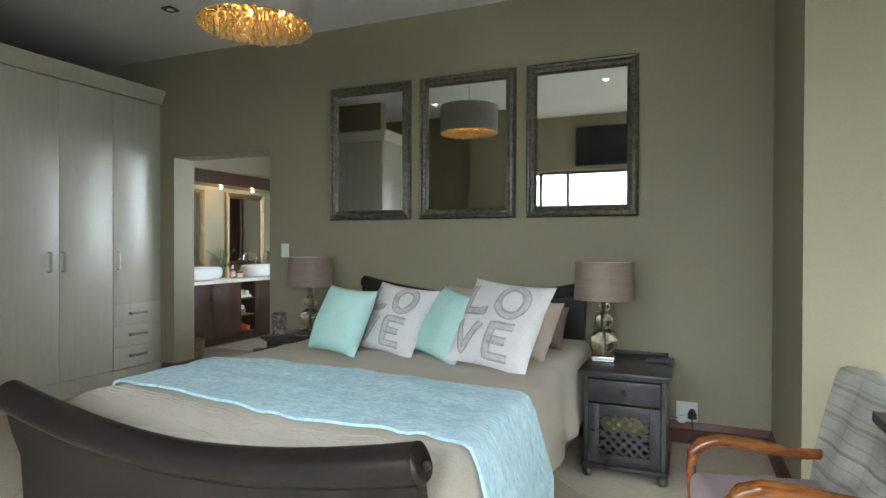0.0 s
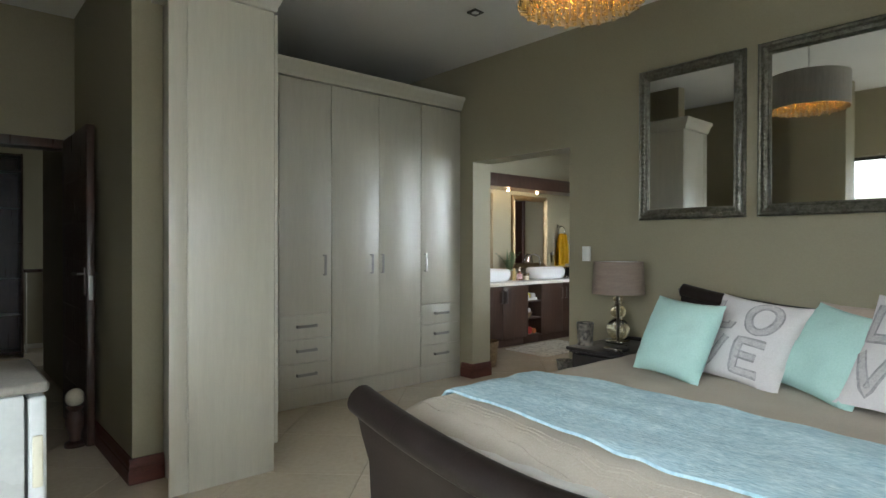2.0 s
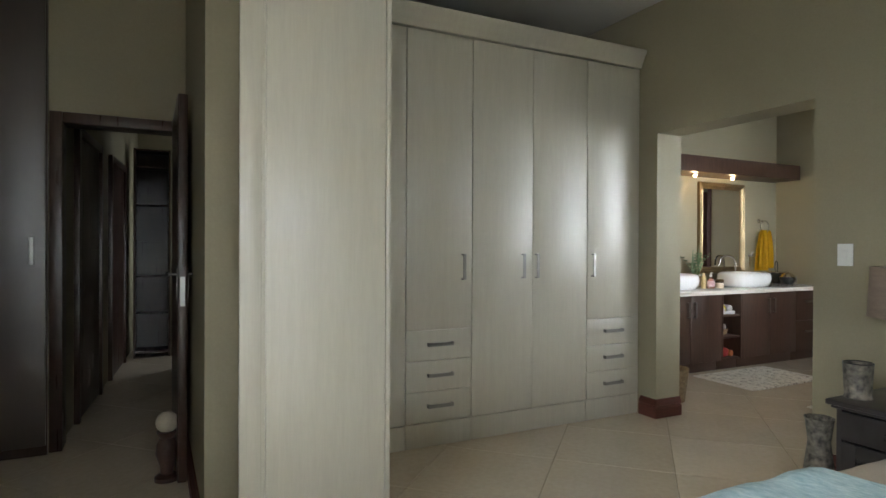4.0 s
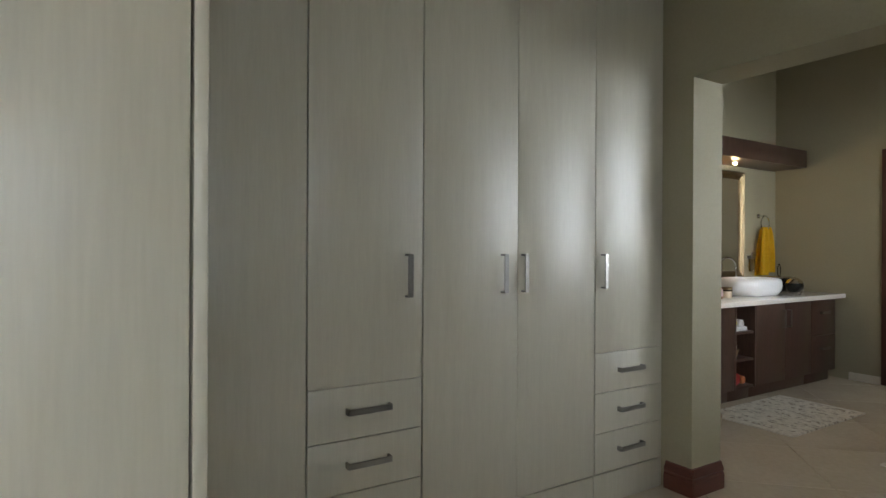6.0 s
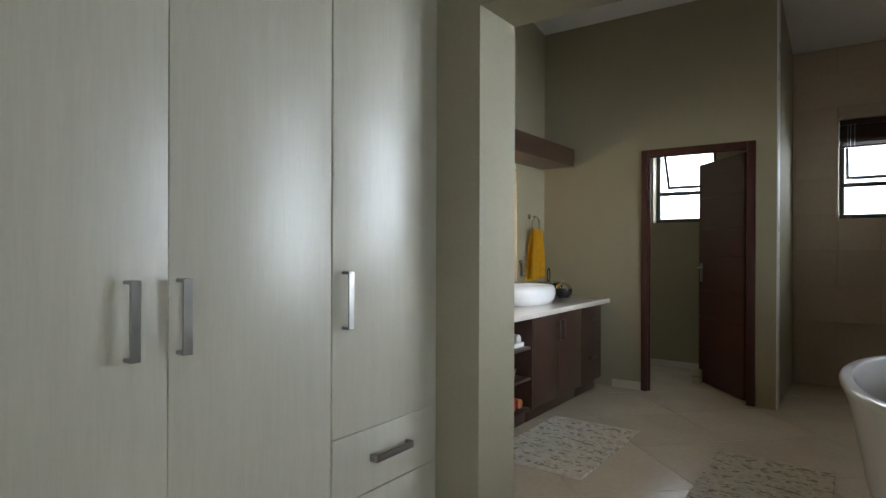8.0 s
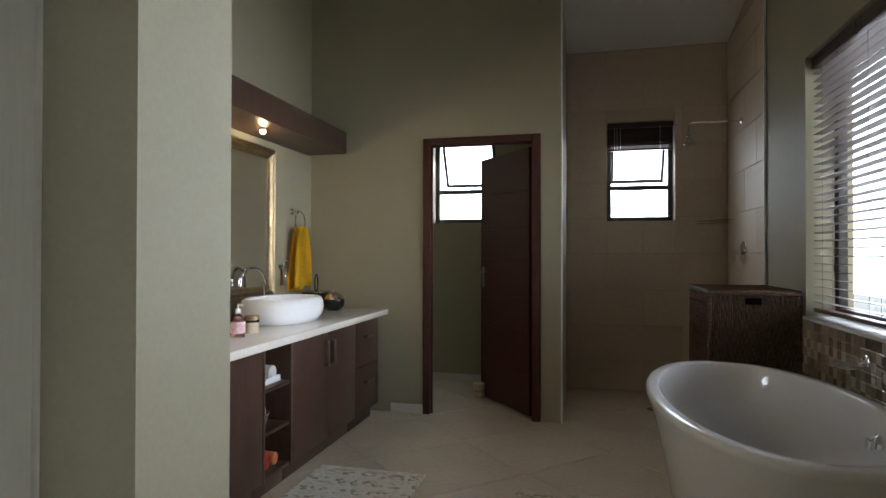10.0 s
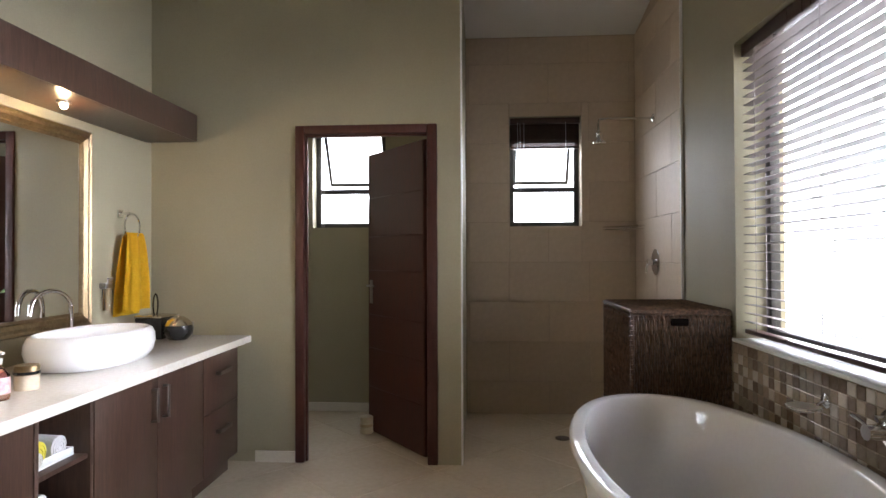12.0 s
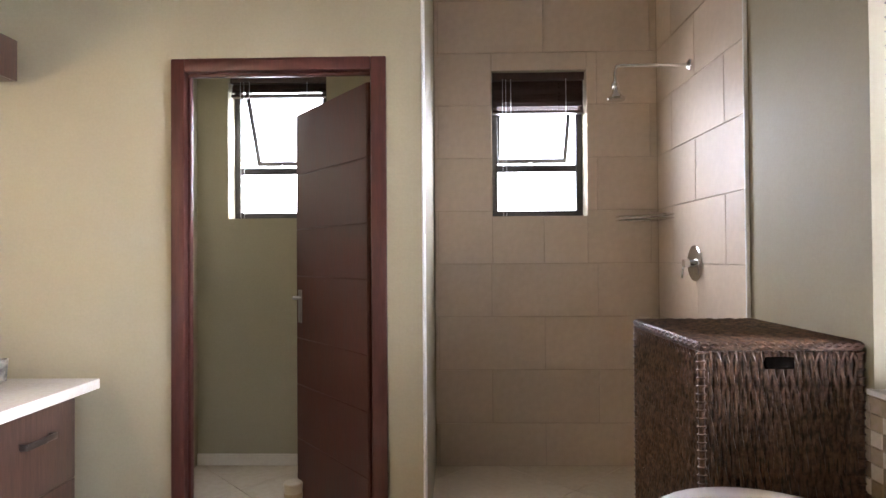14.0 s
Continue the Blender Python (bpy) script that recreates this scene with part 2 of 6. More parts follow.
structure("wall_bath_west", box(BATH_W - 0.2, BATH_W, NORTH_BACK, FAR + 0.2, -0.01, 4.2), WALL, "olive grey painted bathroom wall behind the vanity", "wall")
structure("wall_bath_north", wall_boxes("x", BATH_W, -3.834, BATH_N, BATH_N + 0.12, -0.01, 3.7, [(-4.868, -4.03, -0.01, 2.092)]), WALL, "olive grey painted wall with the toilet door", "wall")
structure("wall_shower_partition", box(-3.984, -3.834, BATH_N + 0.12, FAR, -0.01, 3.6), WALL, "olive grey painted partition of the shower", "wall")
structure("wall_toilet_west", box(-5.45, -5.309, BATH_N + 0.12, FAR, -0.01, 3.6), WALL, "olive grey painted toilet wall", "wall")
structure("wall_far", wall_boxes("x", -5.81, -2.2, FAR, FAR + 0.2, -0.01, 3.6, [(-5.115, -4.50, 1.52, 2.42), (-3.478, -2.90, 1.52, 2.415)]), WALL, "olive grey painted outer wall with two small windows", "wall")
structure("wall_bath_east", wall_boxes("y", NORTH_BACK, FAR + 0.2, BATH_E, BATH_E + 0.24, -0.01, 4.2, [(5.0, 6.87, 0.87, 2.33)]), WALL, "olive grey painted wall over the bath with a large window", "wall")


def sloped_ceiling(name, x0, x1, y0, y1, fn, label):
    bm = bmesh.new()
    for z in (0.0, 0.12):
        v = [bm.verts.new((x, y, fn(y) + z)) for x, y in ((x0, y0), (x1, y0), (x1, y1), (x0, y1))]
        bm.faces.new(v)
    bm.verts.ensure_lookup_table()
    for i in range(4):
        j = (i + 1) % 4
        bm.faces.new((bm.verts[i], bm.verts[j], bm.verts[4 + j], bm.verts[4 + i]))
    return structure(name, bm, CEIL, label, "ceiling")


sloped_ceiling("ceiling", -6.15, 3.25, -1.65, NORTH, bed_ceiling, "white painted sloping bedroom ceiling")
sloped_ceiling("ceiling_bath", BATH_W - 0.1, BATH_E + 0.1, NORTH_BACK, FAR, bath_ceiling, "white painted sloping bathroom ceiling")
structure("ceiling_alcove", box(-5.35, -4.3, -0.52, 0.895, 2.885, 2.945), CEIL, "white painted lower ceiling by the hall door", "ceiling")


def board(name, runs, label):
    """A moulded baseboard: runs of (x0, y0, x1, y1) whose room side lies to the left of the way."""
    bm = bmesh.new()
    for x0, y0, x1, y1 in runs:
        d = Vector((x1 - x0, y1 - y0, 0)).normalized()
        n = Vector((-d.y, d.x, 0))
        prof = [(0, 0), (0.022, 0), (0.022, 0.072), (0.016, 0.078), (0.016, 0.086), (0.02, 0.092), (0.018, 0.104), (0.01, 0.116), (0.007, 0.13), (0, 0.132)]
        loft(bm, [[Vector(p) + n * o + Vector((0, 0, z)) for o, z in prof] for p in ((x0, y0, 0.0), (x1, y1, 0.0))])
    return structure(name, bm, BASE, label, "baseboard", 40)


board("baseboard_north", [(0.521, NORTH, -3.20, NORTH), (0.521, 2.90, 0.521, NORTH), (3.0, 2.90, 0.503, 2.90)], "dark red-brown moulded wooden baseboard along the bed wall")
board("baseboard_jamb", [(-4.297, NORTH, -4.458, NORTH), (-4.315, NORTH_BACK, -4.315, NORTH - 0.018), (-3.215, NORTH, -3.215, NORTH_BACK)], "dark red-brown moulded baseboard round the opening")
board("baseboard_partition", [(-3.75, 1.05, -3.75, 0.88), (-3.732, 0.897, -5.32, 0.897)], "dark red-brown wooden baseboard at the partition")
CREAMTILE = surf("cream_skirting_tile", (0.55, 0.50, 0.42), (0.62, 0.57, 0.48), 6, 0.3)
sk = bmesh.new()
for a in ((-5.13, -4.874, BATH_N - 0.012, BATH_N), (-5.309, -3.99, FAR - 0.012, FAR)):
    bm_box(sk, a[0], a[1], a[2], a[3], 0, 0.07, 0.003)
structure("baseboard_bath", sk, CREAMTILE, "cream tile skirting along the bathroom wall", "baseboard")

# ---- what lies outside: pale overcast sky ----
HAZE = [glow("overcast_sky_glow", (0.93, 0.97, 1.0), s) for s in (9.0, 19.0, 4.5, 9.0)]
for i, (m, w, h) in enumerate(((pose(-2.0, -9, 6.4, 90, 0, 0), 16, 8), (pose(6.0, 18.0, 4.6, 90, 0, 90), 29, 9.6), (pose(-4.5, 15, 5.0, 90, 0, 0), 15, 8), (pose(9.0, -1.2, 4.8, 90, 0, 90), 9.2, 6.6))):
    bm = bmesh.new()
    bmesh.ops.create_grid(bm, x_segments=1, y_segments=1, size=0.5, matrix=m @ Matrix.Diagonal((w, h, 1, 1)))
    structure("backdrop_%d" % (i + 1), bm, HAZE[i], "bright white overcast sky outside the windows", "backdrop")
# unseen ground; dark colour chosen so little light bounces up into the rooms
GROUND = surf("dark_outside_ground", (0.05, 0.052, 0.042), (0.075, 0.075, 0.06), 2, 0.9)
structure("ground", box(-40, 40, -40, 50, -0.6, -0.2), GROUND, "unseen ground outside the house, kept dark to limit bounce light", "ground")


# ---- bedroom: fitted wardrobes ----
WF = -4.476                      # front of the long wardrobe


def strap_handle(parent, at, length, along, out, metal=STEEL):
    """A flat steel strap on two posts, standing off a door or drawer."""
    a, o = Vector(along), Vector(out)
    w = a.cross(o)
    bm = bmesh.new()
    for lo, hi, d0, d1 in ((-length / 2, length / 2, 0.026, 0.031), (-length / 2, -length / 2 + 0.008, 0.001, 0.026), (length / 2 - 0.008, length / 2, 0.001, 0.026)):
        c = [Vector(at) + a * p + o * q + w * r for p in (lo, hi) for q in (d0, d1) for r in (-0.011, 0.011)]
        v = [bm.verts.new(p) for p in c]
        for f in ((0, 1, 3, 2), (4, 6, 7, 5), (0, 4, 5, 1), (2, 3, 7, 6), (0, 2, 6, 4), (1, 5, 7, 3)):
            bm.faces.new([v[i] for i in f])
    bmesh.ops.bevel(bm, geom=bm.edges[:], offset=0.0015, segments=1, affect="EDGES")
    return part("handle", bm, metal, parent, "brushed steel strap handle")


def wardrobe_unit(y0, y1, doors, drawers, handles):
    u = thing("wardrobe_unit", "cream wood-grain built-in wardrobe unit " + ("with three lower drawers" if drawers else "with full-height doors"), "wardrobe", ((WF - 0.28), (y0 + y1) / 2, 0), "cream fitted wardrobes")
    base = u.matrix_world.inverted()

    def add(name, bm, m, parent=u, label=""):
        if parent is u:
            bmesh.ops.transform(bm, matrix=base, verts=bm.verts)
        return part(name, bm, m, parent, label)
    add("body", box(-5.04, WF - 0.022, y0, y1, 0.0, 2.528), CREAM)
    add("plinth", box(WF - 0.02, WF - 0.004, y0, y1, 0.0, 0.142, 0.002), CREAM)
    low = 0.71 if drawers else 0.15
    step = (y1 - y0) / doors
    for i in range(doors):
        d = add("door", box(WF - 0.02, WF, y0 + i * step + 0.001, y0 + (i + 1) * step - 0.001, low, 2.52, 0.002), CREAM)
        h = strap_handle(d, Vector((WF, handles[i], 1.092)) - Vector(u.location), 0.16, (0, 0, 1), (1, 0, 0))
    for i in range(drawers):
        z0 = 0.15 + i * 0.1865
        d = add("drawer", box(WF - 0.02, WF, y0 + 0.002, y1 - 0.002, z0 + 0.0015, z0 + 0.1845, 0.002), CREAM)
        strap_handle(d, Vector((WF, (y0 + y1) / 2, z0 + 0.10)) - Vector(u.location), 0.17, (0, 1, 0), (1, 0, 0))
    return u


wardrobe_unit(1.575, 2.058, 1, 0, [1.722])
wardrobe_unit(2.062, 2.508, 1, 3, [2.442])
wardrobe_unit(2.512, 3.428, 2, 0, [2.888, 2.996])
wardrobe_unit(3.432, 3.90, 1, 3, [3.475])
tagged(part("filler_strip", box(-5.04, WF - 0.012, 3.902, 3.923, 0, 2.528), CREAM), "cream wood-grain filler strip beside the wardrobe", "filler strip")
# the return wardrobe whose end panel faces the bed
ru = thing("wardrobe_unit", "cream wood-grain tall wardrobe with a plain end panel", "wardrobe", (-4.0, 1.29, 0), "cream fitted wardrobes")
for nm, bm in (("body", box(-5.04, -3.458, 1.056, 1.51, 0, 2.528)), ("end_panel", box(-3.456, -3.435, 1.078, 1.534, 0.0, 2.528, 0.003)), ("edge_strip", box(-3.456, -3.439, 0.988, 1.064, 0.0, 2.528, 0.003)), ("shadow_strip", box(-3.4575, -3.448, 1.064, 1.078, 0.0, 2.528)),
               ("door", box(-3.955, -3.437, 1.538, 1.558, 0.15, 2.52, 0.003)), ("door", box(-4.45, -3.958, 1.538, 1.558, 0.15, 2.52, 0.003)), ("front_rail", box(-4.465, -3.4565, 1.511, 1.535, 0.145, 2.526)), ("plinth", box(-4.465, -3.46, 1.512, 1.526, 0, 0.142)), ("filler_strip", box(-5.04, -4.468, 1.512, 1.573, 0, 2.526))):
    bmesh.ops.transform(bm, matrix=ru.matrix_world.inverted(), verts=bm.verts)
    part(nm, bm, CREAM, ru)
prof = [(0.0, 2.53), (0.012, 2.53), (0.016, 2.54), (0.016, 2.552), (0.026, 2.565), (0.034, 2.588), (0.05, 2.614), (0.062, 2.63), (0.062, 2.65), (0.0, 2.65)]
cb = bmesh.new()
loft(cb, [[(WF + o, 3.92, z) for o, z in prof], [(WF + o, 1.532 + o, z) for o, z in prof], [(-3.435 + o, 1.532 + o, z) for o, z in prof], [(-3.435 + o, 0.99, z) for o, z in prof]])
bm_box(cb, -5.04, WF + 0.001, 1.056, 3.92, 2.53, 2.645)
bm_box(cb, -4.48, -3.434, 1.056, 1.533, 2.53, 2.645)
bm_box(cb, -3.74, -3.4345, 0.99, 1.055, 2.53, 2.6445)
tagged(part("cornice", cb, CREAM), "cream wood-grain moulded cornice on top of the wardrobes", "cornice")

# ---- bedroom: bed ----
BX0, BX1 = -2.21, -0.53
bed = thing("bed", "dark brown leather sleigh bed with rolled ends", "bed", (-1.4, 2.6, 0))


def sleigh_end(y, lean, ends, middle, name, roll, centre=-1.4, half=0.84):
    """A leather panel that curls outward into a roll, higher at both ends than in the middle."""
    panel, tube_bm, seams = bmesh.new(), bmesh.new(), bmesh.new()
    rings, path, n = [], [], 33
    for i in range(n):
        u = -1 + 2 * i / (n - 1)
        x = centre + u * half
        top = middle + (ends - middle) * abs(u) ** 1.8
        zc = top - roll
        front = [(0.0, 0.06), (0.0, 0.25), (0.012 * lean, 0.4 * zc / 0.6), (0.045 * lean, zc * 0.82), (0.075 * lean, zc)]
        ring = [(x, y + o + 0.028, z) for o, z in front] + [(x, y + o - 0.028, z) for o, z in reversed(front)]
        rings.append([Vector(p) - bed.location for p in ring])
        path.append(Vector((x, y + 0.075 * lean, zc)) - bed.location)
    loft(panel, rings)
    d = (path[1] - path[0]).normalized()
    tube(tube_bm, [path[0] - d * 0.012, path[0] - d * 0.004] + path[1:-1] + [path[-1] + Vector((-d.x, 0, d.z)) * -0.004, path[-1] + Vector((0.012, 0, 0.004))], [roll * 0.8, roll] + [roll] * (n - 2) + [roll, roll * 0.8], 20)
    b = part(name, panel, LEATHER, bed)
    r = part("roll", tube_bm, LEATHER, b, "glossy rolled leather edge")
    for i in (5, 11, 16, 21, 27):
        s = bmesh.new()
        p, q = path[i - 1], path[i + 1]
        dd = (q - p).normalized()
        tube(s, [path[i] - dd * 0.004, path[i], path[i] + dd * 0.004], [roll * 1.004, roll * 1.012, roll * 1.004], 20)
        part("seam", s, LEATHER, b)
    for u in (-1, 1):
        k = bmesh.new()
        bmesh.ops.create_uvsphere(k, u_segments=10, v_segments=6, radius=0.016, matrix=Matrix.Translation(path[0 if u < 0 else -1] + Vector((u * 0.018, 0, 0))))
        part("end_button", k, LEATHER, b)


sleigh_end(1.345, -1.0, 0.748, 0.645, "footboard", 0.055, -1.355, 0.812)
sleigh_end(3.80, 0.6, 1.0, 0.895, "headboard", 0.045)
for x in (BX0 + 0.02, BX1 - 0.06):
    bm = box(x, x + 0.04, 1.37, 3.78, 0.10, 0.36, 0.012)
    bmesh.ops.translate(bm, vec=-Vector(bed.location), verts=bm.verts)
    part("side_rail", bm, LEATHER, bed)
for x in (BX0 + 0.05, BX1 - 0.1):
    for y in (1.345, 3.80):
        bm = box(x, x + 0.06, y - 0.03, y + 0.03, 0.0, 0.07, 0.006)
        bmesh.ops.translate(bm, vec=-Vector(bed.location), verts=bm.verts)
        part("foot", bm, LEATHER, bed)
tagged(part("mattress", box(-2.17, -0.63, 1.40, 3.74, 0.30, 0.58, 0.05, 4), surf("white_ticking", (0.6, 0.58, 0.54), (0.66, 0.64, 0.6), 5, 0.9, 0.1, 60)), "pale mattress hidden under the beige duvet", "mattress")


def cover_height(x, y):
    """Top of the made bed: gently crowned, falling away at the foot."""
    c = 0.635 + 0.012 * noise.noise((x * 2.3, y * 2.1, 0.3)) + 0.006 * noise.noise((x * 7, y * 5, 4.0))
    foot = max(0.0, (1.62 - y) / 0.22)
    pleat = 0.008 * max(0.0, 1 - abs(y - 1.52) / 0.2) * math.sin(x * 34 + 3 * noise.noise((x * 3, y * 2, 9)))
    return c + pleat + 0.007 * noise.noise((x * 4 + y * 3, y * 9, 7.0)) - 0.11 * min(1.0, foot) ** 2


def drape(x0, x1, y0f, y1f, drop_l, drop_r, lift, nx, ny, fold=0.012, wave=9.0, thick=0.012, material=None, name="", label="", category=""):
    """A cloth laid over the bed from hem to hem; it hangs down both long sides in soft folds."""
    bm = bmesh.new()
    grid = []
    width = x1 - x0
    for j in range(ny + 1):
        v = j / ny
        row = []
        for i in range(nx + 1):
            s = -drop_l + (width + drop_l + drop_r) * i / nx
            r = 0.07
            xx = min(max(s, 0), width)
            y = y0f(xx / width) * (1 - v) + y1f(xx / width) * v
            x = x0 + xx
            z = cover_height(min(max(x, -2.15), -0.6), y) + lift
            over = -s if s < 0 else (s - width if s > width else 0)
            side = -1 if s < 0 else 1
            edge = min(xx, width - xx)
            if edge < r and over == 0:
                z -= r - math.sqrt(max(0, r * r - (r - edge) ** 2))
            if over > 0:
                k = min(1.0, over / 0.25)
                z -= r + over
                x += side * (0.02 * k + fold * k * math.sin(y * wave * 2.2 + 2 * noise.noise((y * 2, side, 1))) + 0.015 * k + 1.6 * lift * k)
            row.append(bm.verts.new((x, y, z)))
        grid.append(row)
    for j in range(ny):
        for i in range(nx):
            bm.faces.new((grid[j][i], grid[j][i + 1], grid[j + 1][i + 1], grid[j + 1][i]))
    bmesh.ops.recalc_face_normals(bm, faces=bm.faces)
    got = bmesh.ops.solidify(bm, geom=bm.faces[:], thickness=thick)
    return tagged(part(name, bm, material, None, "", 60), label, category)


drape(-2.24, -0.50, lambda u: 1.405, lambda u: 3.72, 0.30, 0.30, 0.0, 66, 60, 0.016, 7, 0.012, DUVET, "duvet", "beige cotton duvet spread over the bed", "duvet")
duvet = bpy.data.objects["duvet"]
for k, off in enumerate((0.05, 0.075, 0.10, 0.16)):
    sm = bmesh.new()
    pts = []
    for i in range(41):
        u = i / 40
        x = -2.16 + 1.56 * u
        y = 1.72 - 0.16 * u + 0.02 * math.sin(u * 9) - off - 0.006 * math.sin(u * 5 + k)
        pts.append((x, y, cover_height(x, y) + 0.001))
    tube(sm, pts, 0.002, 5)
    part("stitched_seam", sm, DUVET, duvet, "raised stitched seam")
throw = drape(-2.255, -0.485, lambda u: 1.72 - 0.16 * u + 0.02 * math.sin(u * 9), lambda u: 2.26 + 0.06 * math.sin(u * 4), 0.06, 0.42, 0.016, 70, 26, 0.014, 8, 0.01, THROW, "throw_blanket", "aqua textured throw laid across the foot of the bed", "blanket")

# ---- bedroom: cushions ----
AQUA = surf("aqua_cotton", (0.38, 0.58, 0.535), (0.47, 0.67, 0.615), 5, 0.9, 0.2, 150)
WHITECLOTH = surf("off_white_cotton", (0.59, 0.56, 0.55), (0.67, 0.64, 0.63), 5, 0.9, 0.2, 150)
BEIGECLOTH = surf("dusky_beige_cotton", (0.42, 0.34, 0.28), (0.50, 0.41, 0.34), 5, 0.9, 0.2, 150)
INK = surf("grey_print", (0.38, 0.36, 0.36), (0.58, 0.55, 0.54), 16, 0.9, 0.1, 140)
INKLINE = surf("dark_grey_print", (0.23, 0.22, 0.225), (0.46, 0.44, 0.44), 26, 0.9, 0.1, 140)


def puff(u, v, size, thick):
    """Half thickness of a cushion at u, v from -1 to 1, with pinched corners."""
    return thick * max(0.0, (1 - abs(u) ** 2.6) * (1 - abs(v) ** 2.6)) ** 0.55


def cushion(at, turn, lean, size, thick, material, label, letters=False, roll=0.0, seed=0):
    bm = bmesh.new()
    n = 20
    m = pose(*at, 0, 0, turn) @ pose(0, 0, 0, lean, 0, 0) @ pose(0, 0, 0, 0, roll, 0)
    h = size / 2

    def place(u, v, side, extra=0.0):
        pin = 1 - 0.07 * (1 - abs(u) ** 2) * abs(v) ** 3 - 0.0
        pin2 = 1 - 0.07 * (1 - abs(v) ** 2) * abs(u) ** 3
        d = puff(u, v, size, thick) * (1 + 0.25 * noise.noise((u * 1.7, v * 1.7, seed)))
        d += 0.004 * noise.noise((u * 6, v * 6, seed + 5)) * (1 - abs(u * v))
        return m @ Vector((u * h * pin2, -side * d - extra, h + v * h * pin))
    sides = {}
    for side in (1, -1):
        for i in range(n + 1):
            for j in range(n + 1):
                u, v = -1 + 2 * i / n, -1 + 2 * j / n
                border = i in (0, n) or j in (0, n)
                if border and side < 0:
                    sides[side, i, j] = sides[1, i, j]
                else:
                    sides[side, i, j] = bm.verts.new(place(u, v, side))
        for i in range(n):
            for j in range(n):
                q = [sides[side, i, j], sides[side, i + 1, j], sides[side, i + 1, j + 1], sides[side, i, j + 1]]
                bm.faces.new(q if side > 0 else q[::-1])
    pil = tagged(part("cushion", bm, material, None, "", 60), label, "cushion", "cushions on the bed")
    if letters:
        strokes = {"L": [[(0, 1), (0, 0), (0.75, 0), (0.75, 0.2)]], "O": [[(0.5 + 0.45 * math.sin(a * math.pi / 10), 0.5 + 0.5 * math.cos(a * math.pi / 10)) for a in range(21)]],
                   "V": [[(0, 1), (0.42, 0), (0.84, 1)]], "E": [[(0.75, 1), (0, 1), (0, 0), (0.78, 0)], [(0, 0.52), (0.6, 0.52)]]}
        for ch, cx, cy in (("L", -0.78, 0.10), ("O", -0.02, 0.10), ("V", -0.80, -0.80), ("E", 0.06, -0.80)):
            for off, wid, lift, ink, nm in ((0.0, 0.22, 0.003, INK, "printed_letter"), (0.115, 0.05, 0.0045, INKLINE, "letter_outline"), (-0.10, 0.07, 0.0045, INKLINE, "letter_outline")):
                lb = bmesh.new()
                for line in strokes[ch]:
                    pts = []
                    for (ax, ay), (bx, by) in zip(line, line[1:]):
                        k = max(2, int(10 * math.hypot(bx - ax, by - ay)))
                        pts += [(ax + (bx - ax) * t / k, ay + (by - ay) * t / k) for t in range(k)]
                    pts.append(line[-1])
                    left, right = [], []
                    for i, (px, py) in enumerate(pts):
                        a, b = pts[max(0, i - 1)], pts[min(len(pts) - 1, i + 1)]
                        dx, dy = b[0] - a[0], b[1] - a[1]
                        ln = math.hypot(dx, dy) or 1
                        nx_, ny_ = -dy / ln, dx / ln
                        for store, sg in ((left, 1), (right, -1)):
                            store.append(lb.verts.new(place(cx + 0.68 * (px + (off + sg * wid / 2) * nx_), cy + 0.66 * (py + (off + sg * wid / 2) * ny_), 1, lift)))
                    for i in range(len(pts) - 1):
                        lb.faces.new((left[i], left[i + 1], right[i + 1], right[i]))
                part(nm, lb, ink, pil, "grey printed letter " + ch if off == 0 else "", 60)
    return pil


AQL = "aqua cotton cushion leaning on the printed cushions"
WHL = "off-white cushion printed with large grey letters LOVE"
cushion((-1.765, 2.68, 0.635), -14, -25, 0.39, 0.08, AQUA, AQL, False, 3, 1)
cushion((-1.515, 2.80, 0.635), -8, -33, 0.43, 0.075, WHITECLOTH, WHL, True, 6, 2)
cushion((-1.205, 2.79, 0.635), -26, -33, 0.41, 0.08, AQUA, AQL, False, 8, 3)
cushion((-0.86, 2.64, 0.635), -14, -33, 0.485, 0.075, WHITECLOTH, WHL, True, 4, 4)
cushion((-0.79, 2.95, 0.635), -14, -33, 0.36, 0.085, BEIGECLOTH, "dusky beige cushion behind the printed cushion", False, 4, 5)
cushion((-1.12, 3.02, 0.635), -4, -33, 0.41, 0.085, BEIGECLOTH, "dusky beige cushion behind the printed cushion", False, 3, 6)
BROWNCLOTH = surf("dark_taupe_cotton", (0.16, 0.11, 0.09), (0.2, 0.14, 0.11), 5, 0.9, 0.2, 150)
cushion((-0.74, 3.30, 0.635), -4, -33, 0.28, 0.08, BROWNCLOTH, "dark taupe pillow against the headboard", False, 0, 7)

# ---- bedroom: bedside cabinets ----
CHARCOAL = surf("charcoal_stained_wood", (0.022, 0.019, 0.018), (0.036, 0.032, 0.033), 7, 0.30, 0.08, 40, stretch=(1, 1, 0.4))
YELLOW = surf("yellow_cloth", (0.62, 0.55, 0.05), (0.72, 0.65, 0.1), 8, 0.9)


